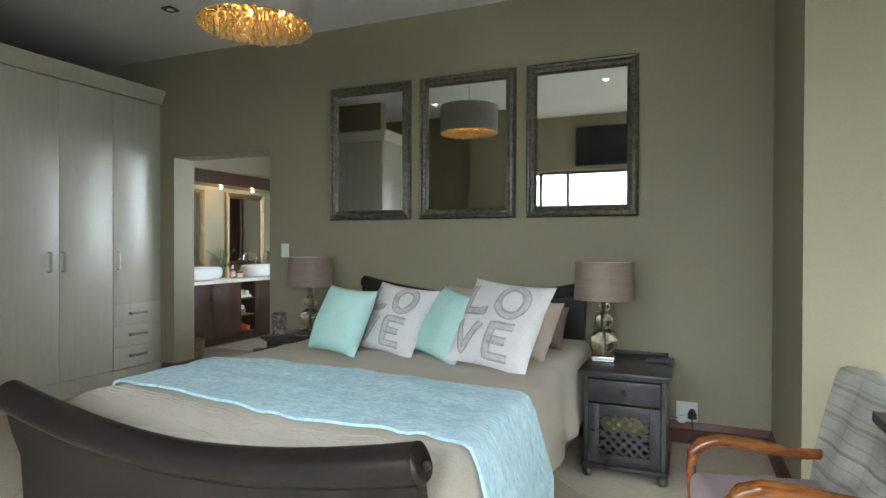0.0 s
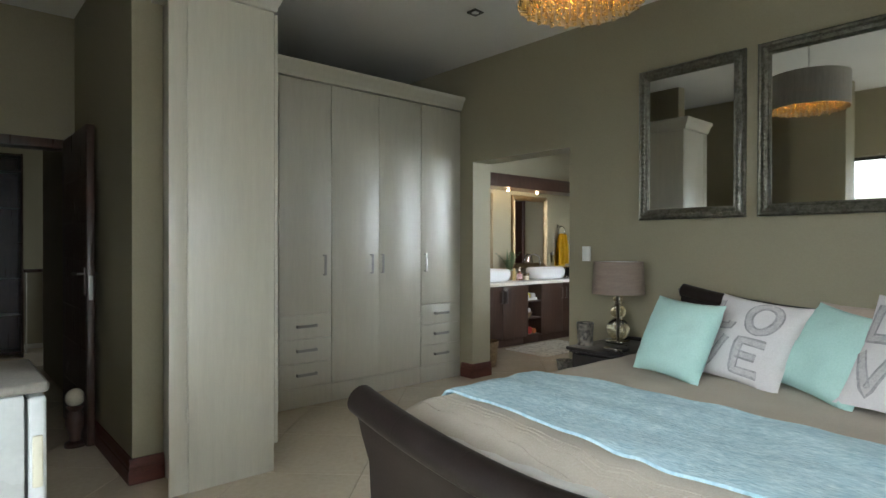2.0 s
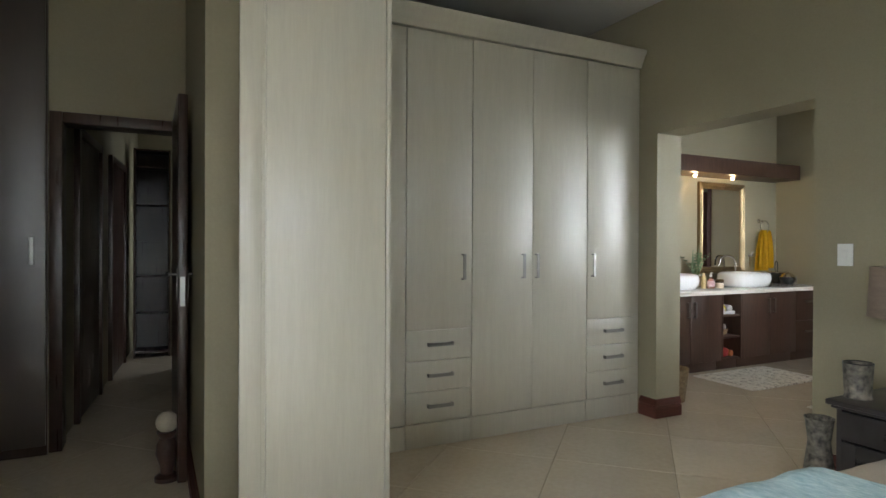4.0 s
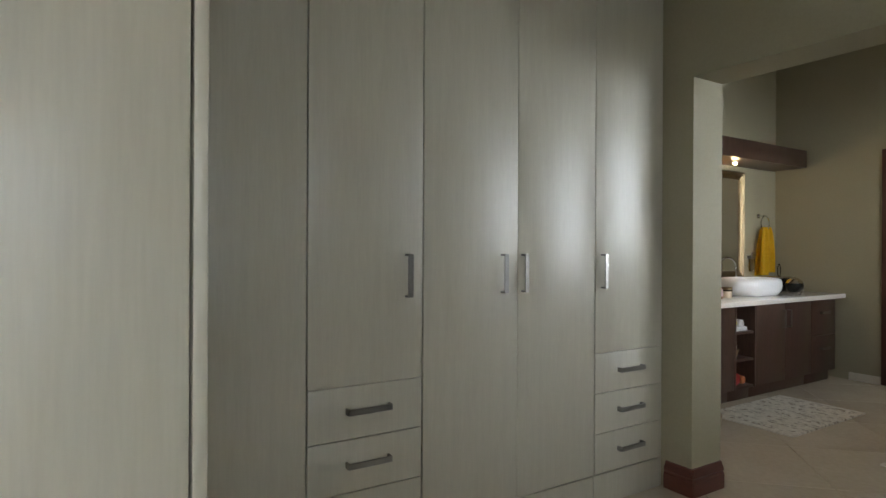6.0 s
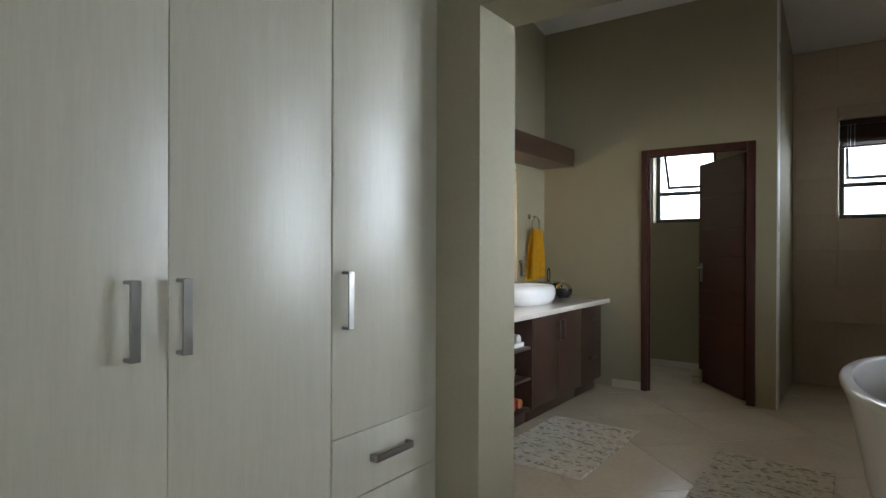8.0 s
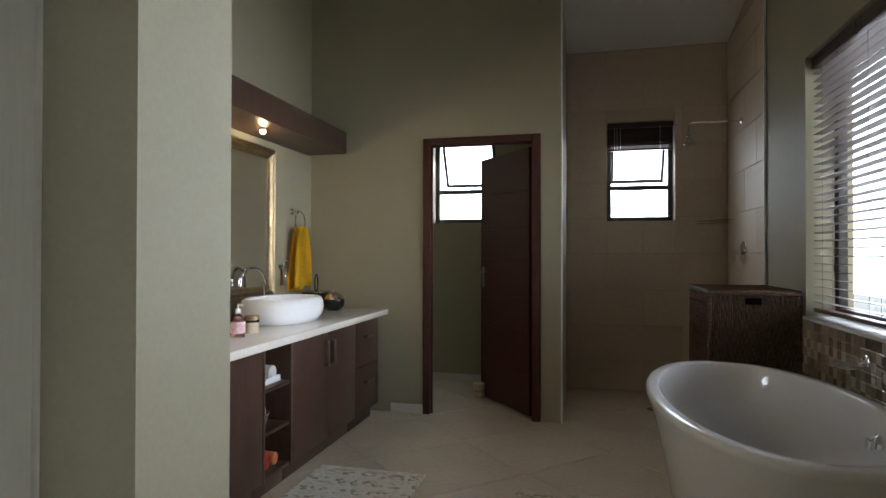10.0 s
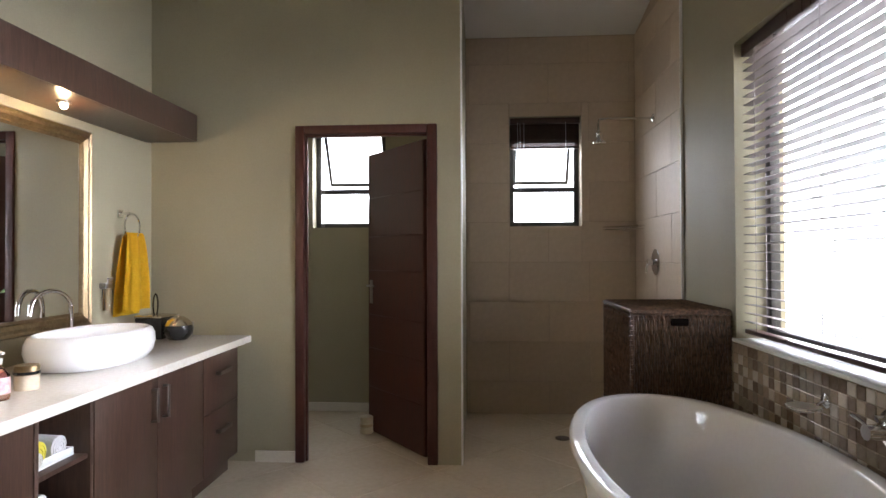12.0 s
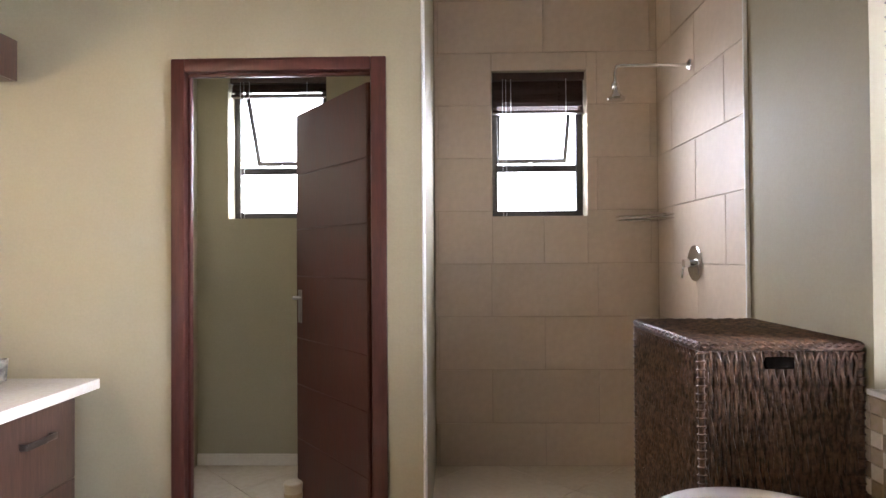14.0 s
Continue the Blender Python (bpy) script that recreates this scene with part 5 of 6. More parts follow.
part("loop_handle", tube(bmesh.new(), [(0, 0.022 * math.sin(a * math.pi / 8), 0.15 + 0.05 * math.cos(a * math.pi / 8)) for a in range(16)], 0.004, 8, True), BLACKGLASS, tb)
tb.scale = (1.15, 1.15, 1.3)
bw = thing("lidded_bowl", "round black bowl with a silver lid on the vanity", "bowl", (-5.49, 7.215, VTOP))
part("bowl", lathe(bmesh.new(), [(0, 0), (0.042, 0), (0.062, 0.024), (0.067, 0.05), (0.063, 0.07), (0, 0.07)], 24), BLACKGLASS, bw)
part("lid", lathe(bmesh.new(), [(0.064, 0.07), (0.053, 0.092), (0.03, 0.108), (0.006, 0.114), (0.008, 0.124), (0, 0.126)], 24), SILVER, bw, "dented silver lid")
bw.scale = (1.22, 1.22, 1.2)
cp = thing("tumbler", "black and cream patterned tumbler on the vanity", "tumbler", (-5.50, 7.345, VTOP))
part("cup", lathe(bmesh.new(), [(0, 0), (0.03, 0), (0.036, 0.085), (0.033, 0.085), (0.027, 0.005), (0, 0.005)], 20), LACE, cp)
wd = thing("wall_dispenser", "small steel and glass soap dispenser on the wall", "dispenser", (BATH_W, 7.0, 1.08))
part("bracket", box(0.0005, 0.04, -0.03, 0.03, 0.03, 0.06, 0.004), STEEL, wd)
part("bottle", lathe(bmesh.new(), [(0, -0.09), (0.024, -0.09), (0.026, 0.02), (0.02, 0.029), (0, 0.029)], 16, (0.032, 0, 0)), glass("pale_glass", (0.92, 0.9, 0.8), 0.05), wd)
part("pump", tube(bmesh.new(), [(0.032, 0, 0.06), (0.032, 0, 0.085), (0.065, 0, 0.085)], 0.006, 8), STEEL, wd)
for i, (y, m, nm) in enumerate(((7.1, SILVER, "perfume_bottle"), (7.05, BLACKGLASS, "perfume_bottle"))):
    bottle(nm, (-5.73, y - 0.02 * i, VTOP), [(0, 0), (0.02, 0), (0.02, 0.06), (0.01, 0.07), (0, 0.07)], m, "small dark perfume bottle by the wall", "bottle", [(0, 0.07), (0.01, 0.07), (0.01, 0.095), (0, 0.095)], SILVER)

LEAF = surf("plant_leaf", (0.04, 0.085, 0.032), (0.09, 0.15, 0.06), 9, 0.45, 0.1, 40)
STEM = surf("plant_stem", (0.10, 0.12, 0.04), (0.14, 0.15, 0.06), 9, 0.6)
pp = thing("potted_plant", "green fern-like plant in a woven pot on the vanity", "plant", (-5.68, 5.95, VTOP))
BASKET = surf("woven_basket", (0.13, 0.085, 0.045), (0.28, 0.20, 0.11), 40, 0.8, 0.8, 60)
part("pot", lathe(bmesh.new(), [(0, 0), (0.055, 0), (0.075, 0.10), (0.08, 0.105), (0.07, 0.105), (0.065, 0.09), (0, 0.09)], 20), BASKET, pp, "woven pot")
rnd = random.Random(4)
for s in range(10):
    a, ln = rnd.uniform(0, 6.28), rnd.uniform(0.14, 0.30)
    lean = rnd.uniform(0.2, 0.6)
    pts = []
    for i in range(8):
        t = i / 7
        pts.append(Vector((math.cos(a) * ln * lean * t * (0.6 + 0.6 * t), math.sin(a) * ln * lean * t * (0.6 + 0.6 * t), 0.09 + ln * t * (1 - 0.25 * t * lean))))
    f = bmesh.new()
    tube(f, pts, [0.003 - 0.0022 * i / 7 for i in range(8)], 5)
    part("stem", f, STEM, pp)
    lf = bmesh.new()
    for i in range(2, 8):
        for sg in (-1, 1):
            p = pts[i]
            d = Vector((-math.sin(a) * sg, math.cos(a) * sg, 0.25)).normalized()
            w = (pts[i] - pts[i - 1]).normalized() * 0.012
            L = rnd.uniform(0.03, 0.05)
            tip = p + d * L + Vector((0, 0, -0.01))
            mid = p + d * L * 0.5 + Vector((0, 0, 0.004))
            v = [lf.verts.new(q) for q in (p, mid + w, tip, mid - w)]
            lf.faces.new(v)
    part("leaves", lf, LEAF, pp, "narrow green leaves")
for k, (dy, hh) in enumerate(((0.03, 0.34), (-0.05, 0.30))):
    b = bmesh.new()
    loft(b, [[(0.0, dy - w, 0.09 + hh * t), (0.004, dy, 0.09 + hh * t), (0.0, dy + w, 0.09 + hh * t), (-0.004, dy, 0.09 + hh * t)] for t, w in ((0, 0.006), (0.3, 0.012), (0.7, 0.012), (1.0, 0.002))])
    part("blade_leaf", b, LEAF, pp)

# towels and baskets in the open shelves
WHITETOWEL = surf("white_towelling", (0.62, 0.62, 0.62), (0.72, 0.72, 0.72), 14, 0.95, 0.6, 120)
REDTOWEL = surf("red_towelling", (0.36, 0.03, 0.03), (0.46, 0.06, 0.05), 14, 0.95, 0.6, 120)


def rolled(at, r, length, m, label):
    t = thing("rolled_towel", label, "towel", at, "rolled towels")
    b = bmesh.new()
    tube(b, [(0, 0, 0), (-0.004, 0, 0), (-length * 0.5, 0, 0.002), (-length + 0.004, 0, 0), (-length, 0, 0)], [r * 0.85, r, r * 1.02, r, r * 0.85], 18)
    part("roll", b, m, t)
    sw = bmesh.new()
    tube(sw, [(0.002, r * (0.15 + 0.75 * i / 30) * math.cos(i * 0.55), r * (0.15 + 0.75 * i / 30) * math.sin(i * 0.55)) for i in range(31)], r * 0.05, 5)
    part("spiral_edge", sw, m, t)
    return t


tub_ = thing("towel_basket", "white plastic basket on the vanity shelf", "basket", (-5.36, 5.88, 0.548))
for a in ((-0.12, 0.12, -0.115, -0.105), (-0.12, 0.12, 0.105, 0.115), (-0.12, -0.11, -0.105, 0.105), (0.11, 0.12, -0.105, 0.105)):
    part("side", box(*a, 0.005, 0.03, 0.002), WHITEPAINT, tub_)
part("bottom", box(-0.12, 0.12, -0.115, 0.115, 0.0, 0.004), WHITEPAINT, tub_)
rolled((-5.25, 5.83, 0.60), 0.045, 0.16, YELLOW, "rolled yellow towel in the basket")
rolled((-5.25, 5.935, 0.595), 0.04, 0.16, WHITETOWEL, "rolled white towel in the basket")
rolled((-5.215, 5.785, 0.593), 0.028, 0.10, WHITETOWEL, "rolled white towel in the basket")
rolled((-5.27, 5.80, 0.655), 0.024, 0.12, REDTOWEL, "rolled red towel in the basket")
wb = thing("wicker_basket", "small brown wicker basket on the vanity shelf", "basket", (-5.34, 5.88, 0.333))
part("body", lathe(bmesh.new(), [(0, 0), (0.07, 0), (0.09, 0.06), (0.086, 0.062), (0.066, 0.006), (0, 0.006)], 20), BASKET, wb)
rolled((-5.27, 5.87, 0.41), 0.035, 0.12, WHITETOWEL, "rolled white towel in the wicker basket")
rolled((-5.24, 5.86, 0.165), 0.045, 0.16, REDTOWEL, "rolled red towel on the bottom shelf")
rolled((-5.24, 5.945, 0.15), 0.032, 0.16, surf("orange_towelling", (0.5, 0.16, 0.05), (0.6, 0.22, 0.08), 14, 0.95, 0.5, 120), "rolled orange towel on the bottom shelf")
wbin = thing("waste_basket", "small woven waste basket beside the opening", "basket", (-4.62, 4.42, 0))
part("body", lathe(bmesh.new(), [(0, 0), (0.10, 0), (0.13, 0.26), (0.124, 0.262), (0.095, 0.01), (0, 0.01)], 24), BASKET, wbin)

# ---- bathroom: bath mats ----
def mat_material():
    m = surf("woven_rag_rug", (0.62, 0.57, 0.48), (0.76, 0.72, 0.63), 30, 0.95, 0.9, 55)
    n, l = m.node_tree.nodes, m.node_tree.links
    p = n["Principled BSDF"]
    src = p.inputs["Base Color"].links[0].from_socket
    tc = n.new("ShaderNodeTexCoord")
    mp = n.new("ShaderNodeMapping")
    mp.inputs["Scale"].default_value = (38, 77, 1)
    l.new(tc.outputs["Object"], mp.inputs[0])
    v = n.new("ShaderNodeTexVoronoi")
    v.inputs["Scale"].default_value = 1.0
    l.new(mp.outputs[0], v.inputs["Vector"])
    r = n.new("ShaderNodeValToRGB")
    r.color_ramp.elements[0].position, r.color_ramp.elements[1].position = 0.55, 0.68
    l.new(v.outputs["Color"], r.inputs[0])
    mul = n.new("ShaderNodeMath")
    mul.operation, mul.inputs[1].default_value = "MULTIPLY", 0.62
    wv = n.new("ShaderNodeTexWave")
    wv.bands_direction = "Y"
    wv.inputs["Scale"].default_value = 2.6
    l.new(tc.outputs["Object"], wv.inputs["Vector"])
    band = n.new("ShaderNodeMapRange")
    band.inputs["From Min"].default_value, band.inputs["From Max"].default_value = 0.2, 0.6
    band.inputs["To Min"].default_value = 0.25
    l.new(wv.outputs["Fac"], band.inputs[0])
    both = n.new("ShaderNodeMath")
    both.operation = "MULTIPLY"
    l.new(r.outputs[0], both.inputs[0])
    l.new(band.outputs[0], both.inputs[1])
    l.new(both.outputs[0], mul.inputs[0])
    mix = n.new("ShaderNodeMix")
    mix.data_type = "RGBA"
    l.new(mul.outputs[0], mix.inputs["Factor"])
    l.new(src, mix.inputs[6])
    mix.inputs[7].default_value = (0.14, 0.10, 0.065, 1)
    l.new(mix.outputs[2], p.inputs["Base Color"])
    return m


RAG = mat_material()


def bath_mat(x0, x1, y0, y1, seed):
    cx, cy = (x0 + x1) / 2, (y0 + y1) / 2
    t = thing("bath_mat", "cream and brown woven rag bath mat on the tiles", "bath mat", (cx, cy, 0), "woven bath mats")
    n = 78
    bm = bmesh.new()
    for i in range(n):
        y = y0 + (y1 - y0) * (i + 0.5) / n - cy
        pts = []
        for j in range(15):
            x = (x0 - cx) + (x1 - x0) * j / 14 + (0.008 * noise.noise((i * 1.7, seed, j)) if j in (0, 14) else 0)
            pts.append((x, y + 0.0015 * noise.noise((i, j * 0.9, seed)), 0.0065 + 0.002 * noise.noise((i * 0.8, j * 1.3, seed))))
        tube(bm, pts, (y1 - y0) / n * 0.54, 6)
    tagged(part("weave", bm, RAG, t), "", "", "", "stuff")
    return t


bath_mat(-5.13, -4.52, 5.27, 6.28, 1)
bath_mat(-4.01, -3.42, 5.18, 6.20, 2)

# ---- bathroom: bathtub ----
tub = thing("bathtub", "white freestanding oval bathtub below the window", "bathtub", (-2.945, 5.93, 0))


def tub_shell():
    bm = bmesh.new()
    n = 64
    prof = [(0.0, 0.0, 0.0), (0.66, 0.78, 0.0), (0.70, 0.81, 0.012), (0.76, 0.85, 0.12), (0.86, 0.91, 0.36), (0.95, 0.965, 0.53), (0.99, 0.995, 0.575), (1.0, 1.0, 0.59), (0.997, 0.998, 0.602), (0.985, 0.99, 0.609), (0.965, 0.98, 0.611), (0.885, 0.937, 0.611), (0.872, 0.929, 0.608), (0.862, 0.922, 0.598), (0.845, 0.908, 0.565), (0.78, 0.86, 0.42), (0.70, 0.80, 0.22), (0.58, 0.70, 0.135), (0.3, 0.4, 0.115), (0.0, 0.0, 0.11)]
    rings = []
    for rx, ry, z in prof:
        if rx == 0:
            rings.append([bm.verts.new((0, 0, z))])
        else:
            rings.append([bm.verts.new((0.455 * rx * math.copysign(abs(math.cos(a)) ** 0.92, math.cos(a)), 0.885 * ry * math.sin(a), z + 0.0 * ry)) for a in (2 * math.pi * k / n for k in range(n))])
    for a, c in zip(rings, rings[1:]):
        for k in range(n):
            j = (k + 1) % n
            if len(a) == 1:
                bm.faces.new((a[0], c[k], c[j]))
            elif len(c) == 1:
                bm.faces.new((a[k], c[0], a[j]))
            else:
                bm.faces.new((a[k], c[k], c[j], a[j]))
    return bm


part("shell", tub_shell(), CERAMIC, tub, "", 50)
part("overflow_plate", lathe(bmesh.new(), [(0, 0), (0.036, 0), (0.036, 0.006), (0.026, 0.016), (0, 0.018)], 20), CHROME, tub, "chrome overflow").matrix_local = pose(0.353, -0.2, 0.50, 0, -80, 0)
part("overflow_cap", box(-0.02, 0.02, -0.022, 0.022, 0.0, 0.02, 0.004), CHROME, tub).matrix_local = pose(0.336, -0.2, 0.497, 0, -80, 0)
part("waste", lathe(bmesh.new(), [(0, 0.11), (0.03, 0.112), (0.03, 0.118), (0, 0.12)], 18), CHROME, tub)

# ---- bathroom: window, blind, mosaic ----
structure("trim_window_sill", box(-2.475, -2.25, 4.98, 6.885, 0.855, 0.872, 0.003), WHITEPAINT, "white window sill over the bath", "sill")
window_frame("window_2", "y", 5.0, 6.87, 0.873, 2.33, -2.29, [5.62], [], "large dark-framed window over the bath", 0.05)
SLAT = surf("dark_plum_slats", (0.12, 0.095, 0.095), (0.16, 0.13, 0.13), 10, 0.3, 0.03, 60, stretch=(3, 0.4, 3))
blind = thing("venetian_blind", "lowered dark wooden venetian blind in the bath window", "blind", (-2.40, 5.935, 0.9))
part("headrail", box(-0.03, 0.035, -0.915, 0.925, 1.36, 1.425, 0.004), DARKDOOR, blind, "dark wooden head rail")
slat_me = finish(box(-0.025, 0.025, -0.91, 0.92, -0.0015, 0.0015), "slat")
slat_me.materials.append(SLAT)
for i in range(31):
    o = new("slat", slat_me)
    o.parent = blind
    o.matrix_local = pose(0, 0, 0.055 + i * 0.0425, 0, 4, 0)
part("bottom_rail", box(-0.026, 0.026, -0.91, 0.92, 0.0, 0.02, 0.004), DARKDOOR, blind)
for y in (-0.8, -0.27, 0.27, 0.8):
    for dx in (-0.024, 0.024):
        part("ladder_cord", tube(bmesh.new(), [(dx, y, 0.02), (dx, y, 1.36)], 0.0013, 4), SLAT, blind)
mx = thing("bath_mixer", "round chrome wall mixer with a lever over the bath", "mixer", (BATH_E - 0.014, 5.75, 0.75))
part("plate", lathe(bmesh.new(), [(0, 0), (0.065, 0), (0.065, 0.006), (0.055, 0.012), (0, 0.013)], 28), CHROME, mx).matrix_local = pose(0, 0, 0, 0, -90, 0)
part("body", tube(bmesh.new(), [(-0.012, 0, -0.005), (-0.085, 0, -0.005)], 0.024, 18), CHROME, mx)
part("diverter", tube(bmesh.new(), [(-0.012, 0.005, 0.035), (-0.05, 0.005, 0.035)], 0.011, 12), CHROME, mx)
part("lever", tube(bmesh.new(), [(-0.065, 0, 0.0), (-0.075, 0.04, 0.02), (-0.08, 0.075, 0.03)], 0.006, 8), CHROME, mx)
sd = thing("soap_dish", "glass soap dish on a chrome wall bracket", "soap dish", (BATH_E - 0.014, 6.09, 0.735))
part("rose", lathe(bmesh.new(), [(0, 0), (0.026, 0), (0.026, 0.008), (0.016, 0.016), (0, 0.016)], 18), CHROME, sd).matrix_local = pose(0, 0, 0.02, 0, -90, 0)
part("arm", tube(bmesh.new(), [(-0.01, 0, 0.02), (-0.03, 0, 0.01), (-0.035, 0, 0.0)], 0.007, 8), CHROME, sd)
part("holder", tube(bmesh.new(), [(-0.085 + 0.055 * math.cos(a * math.pi / 10), 0.06 * math.sin(a * math.pi / 10), 0.0) for a in range(20)], 0.004, 6, True), CHROME, sd)
part("dish", lathe(bmesh.new(), [(0, -0.016), (0.035, -0.014), (0.058, 0.003), (0.055, 0.005), (0.034, -0.01), (0, -0.012)], 24, (-0.085, 0, 0)), glass("frosted_glass", (0.95, 0.95, 0.95), 0.3), sd)

# ---- bathroom: laundry hamper ----
WICK = surf("dark_brown_wicker", (0.036, 0.02, 0.0125), (0.155, 0.088, 0.053), 30, 0.42, 0.5, 60, wear=0.12)
hx0, hx1, hy0, hy1, hh = -2.96, -2.475, 6.90, 7.55, 1.01
hamper = thing("laundry_hamper", "tall dark brown woven wicker laundry hamper with lid", "laundry hamper", ((hx0 + hx1) / 2, (hy0 + hy1) / 2, 0))
hw, hd_ = (hx1 - hx0) / 2, (hy1 - hy0) / 2
part("liner", box(-hw + 0.014, hw - 0.014, -hd_ + 0.014, hd_ - 0.014, 0.004, hh - 0.02), GAP, hamper)
rnd = random.Random(9)


def weave(bm, length, height, place):
    """Upright paired strands that bulge over and under level bands."""
    k = int(length / 0.0125)
    for i in range(k):
        s = (i + 0.5) / k * length
        pts = []
        for j in range(0, 31):
            z = height * j / 30
            band = math.sin(z * 62 + (i % 2) * math.pi)
            pts.append(place(s + 0.0016 * rnd.uniform(-1, 1), z, 0.004 + 0.0065 * band))
        tube(bm, pts, [0.0066 + 0.0016 * rnd.uniform(-1, 1) for _ in pts], 5)


for nm, L, fn in (("front_weave", 2 * hw, lambda s, z, o: (-hw + s, -hd_ + 0.008 - o, z)), ("back_weave", 2 * hw, lambda s, z, o: (-hw + s, hd_ - 0.008 + o, z)),
                  ("side_weave", 2 * hd_, lambda s, z, o: (-hw + 0.008 - o, -hd_ + s, z)), ("side_weave", 2 * hd_, lambda s, z, o: (hw - 0.008 + o, -hd_ + s, z))):
    bm = bmesh.new()
    weave(bm, L, hh - 0.03, fn)
    tagged(part(nm, bm, WICK, hamper, "", 60), "", "", "", "stuff")
for sx in (-1, 1):
    for sy in (-1, 1):
        b = bmesh.new()
        tube(b, [(sx * (hw - 0.004), sy * (hd_ - 0.004), 0.0), (sx * (hw - 0.004), sy * (hd_ - 0.004), hh - 0.03)], 0.010, 8)
        for j in range(40):
            z = 0.01 + j * (hh - 0.05) / 39
            tube(b, [(sx * (hw - 0.004) + 0.012 * math.cos(a * math.pi / 4), sy * (hd_ - 0.004) + 0.012 * math.sin(a * math.pi / 4), z + 0.001 * a) for a in range(8)], 0.0035, 4, True)
        part("corner_post", b, WICK, hamper, "", 60)
lid = part("lid", box(-hw - 0.002, hw + 0.002, -hd_ - 0.002, hd_ + 0.002, hh - 0.028, hh - 0.008, 0.004), WICK, hamper, "woven lid")
lw = bmesh.new()
for i in range(46):
    y = -hd_ + 2 * hd_ * (i + 0.5) / 46
    tube(lw, [(-hw + 2 * hw * j / 36, y + 0.002 * rnd.uniform(-1, 1), hh - 0.005 + 0.003 * math.sin(j * 1.05 + (i % 2) * math.pi)) for j in range(37)], 0.0062, 5)
tagged(part("lid_weave", lw, WICK, lid, "", 60), "", "", "", "stuff")
le = bmesh.new()
for pts in ([(-hw - 0.002, -hd_ - 0.002), (hw + 0.002, -hd_ - 0.002)], [(hw + 0.002, -hd_ - 0.002), (hw + 0.002, hd_)], [(hw + 0.002, hd_), (-hw - 0.002, hd_)], [(-hw - 0.002, hd_), (-hw - 0.002, -hd_ - 0.002)]):
    (xa, ya), (xb, yb) = pts
    for ph_ in (0, math.pi):
        tube(le, [(xa + (xb - xa) * j / 60, ya + (yb - ya) * j / 60, hh - 0.012 + 0.007 * math.sin(j * 0.9 + ph_)) for j in range(61)], 0.006, 5)
tagged(part("lid_braid", le, WICK, lid, "", 60), "", "", "", "stuff")
# no opening is cut: a solid block carries the hole's shade as colour
part("hand_hole", box(-0.048, 0.038, -hd_ - 0.008, -hd_ + 0.012, hh - 0.082, hh - 0.045, 0.004), HOLE_SHADE, hamper, "hand hole, its inner shade painted as a dark block")

structure("trim_shower_edge", box(-3.840, -3.831, BATH_N - 0.004, BATH_N + 0.128, 0, 3.4, 0.003), WHITEPAINT, "white tile edging strip on the shower partition", "trim")

# ---- shower and toilet ----
def small_window(name, x0, x1, z0, z1, mid, hinge_left, label):
    w = window_frame(name, "x", x0, x1, z0, z1, FAR + 0.135, [], [mid], label, 0.04, 0.045, False)
    g = part("pane", box(x0 + 0.02, x1 - 0.02, FAR + 0.133, FAR + 0.138, z0 + 0.02, mid - 0.02), GLASS, w)
    g.visible_shadow = False
    # top-hung sash pushed open to the outside
    hgt, hw_ = z1 - mid - 0.06, (x1 - x0) / 2 - 0.045
    m = pose((x0 + x1) / 2, FAR + 0.165, z1 - 0.04, 28, 0, 0)
    sash = bmesh.new()
    for a in ((-hw_, hw_, -0.028, 0.0), (-hw_, hw_, -hgt, -hgt + 0.028), (-hw_, -hw_ + 0.026, -hgt + 0.028, -0.028), (hw_ - 0.026, hw_, -hgt + 0.028, -0.028)):
        bm_box(sash, a[0], a[1], -0.012, 0.012, a[2], a[3], 0.002)
    bmesh.ops.transform(sash, matrix=m, verts=sash.verts)
    s = part("sash", sash, BRONZE, w, "open top-hung sash")
    pn = box(-hw_ + 0.02, hw_ - 0.02, -0.003, 0.003, -hgt + 0.02, -0.02)
    bmesh.ops.transform(pn, matrix=m, verts=pn.verts)
    pn = part("sash_pane", pn, GLASS, s)
    pn.visible_shadow = False
    part("stay", tube(bmesh.new(), [((x0 + x1) / 2, FAR + 0.14, mid + 0.02), ((x0 + x1) / 2 - 0.03, FAR + 0.20, mid + 0.05)], 0.005, 6), STEEL, w)
    return w


small_window("window_3", -5.115, -4.50, 1.522, 2.418, 1.83, True, "small dark-framed toilet window, upper sash open")
small_window("window_4", -3.476, -2.902, 1.522, 2.413, 1.83, False, "small dark-framed shower window, upper sash open")


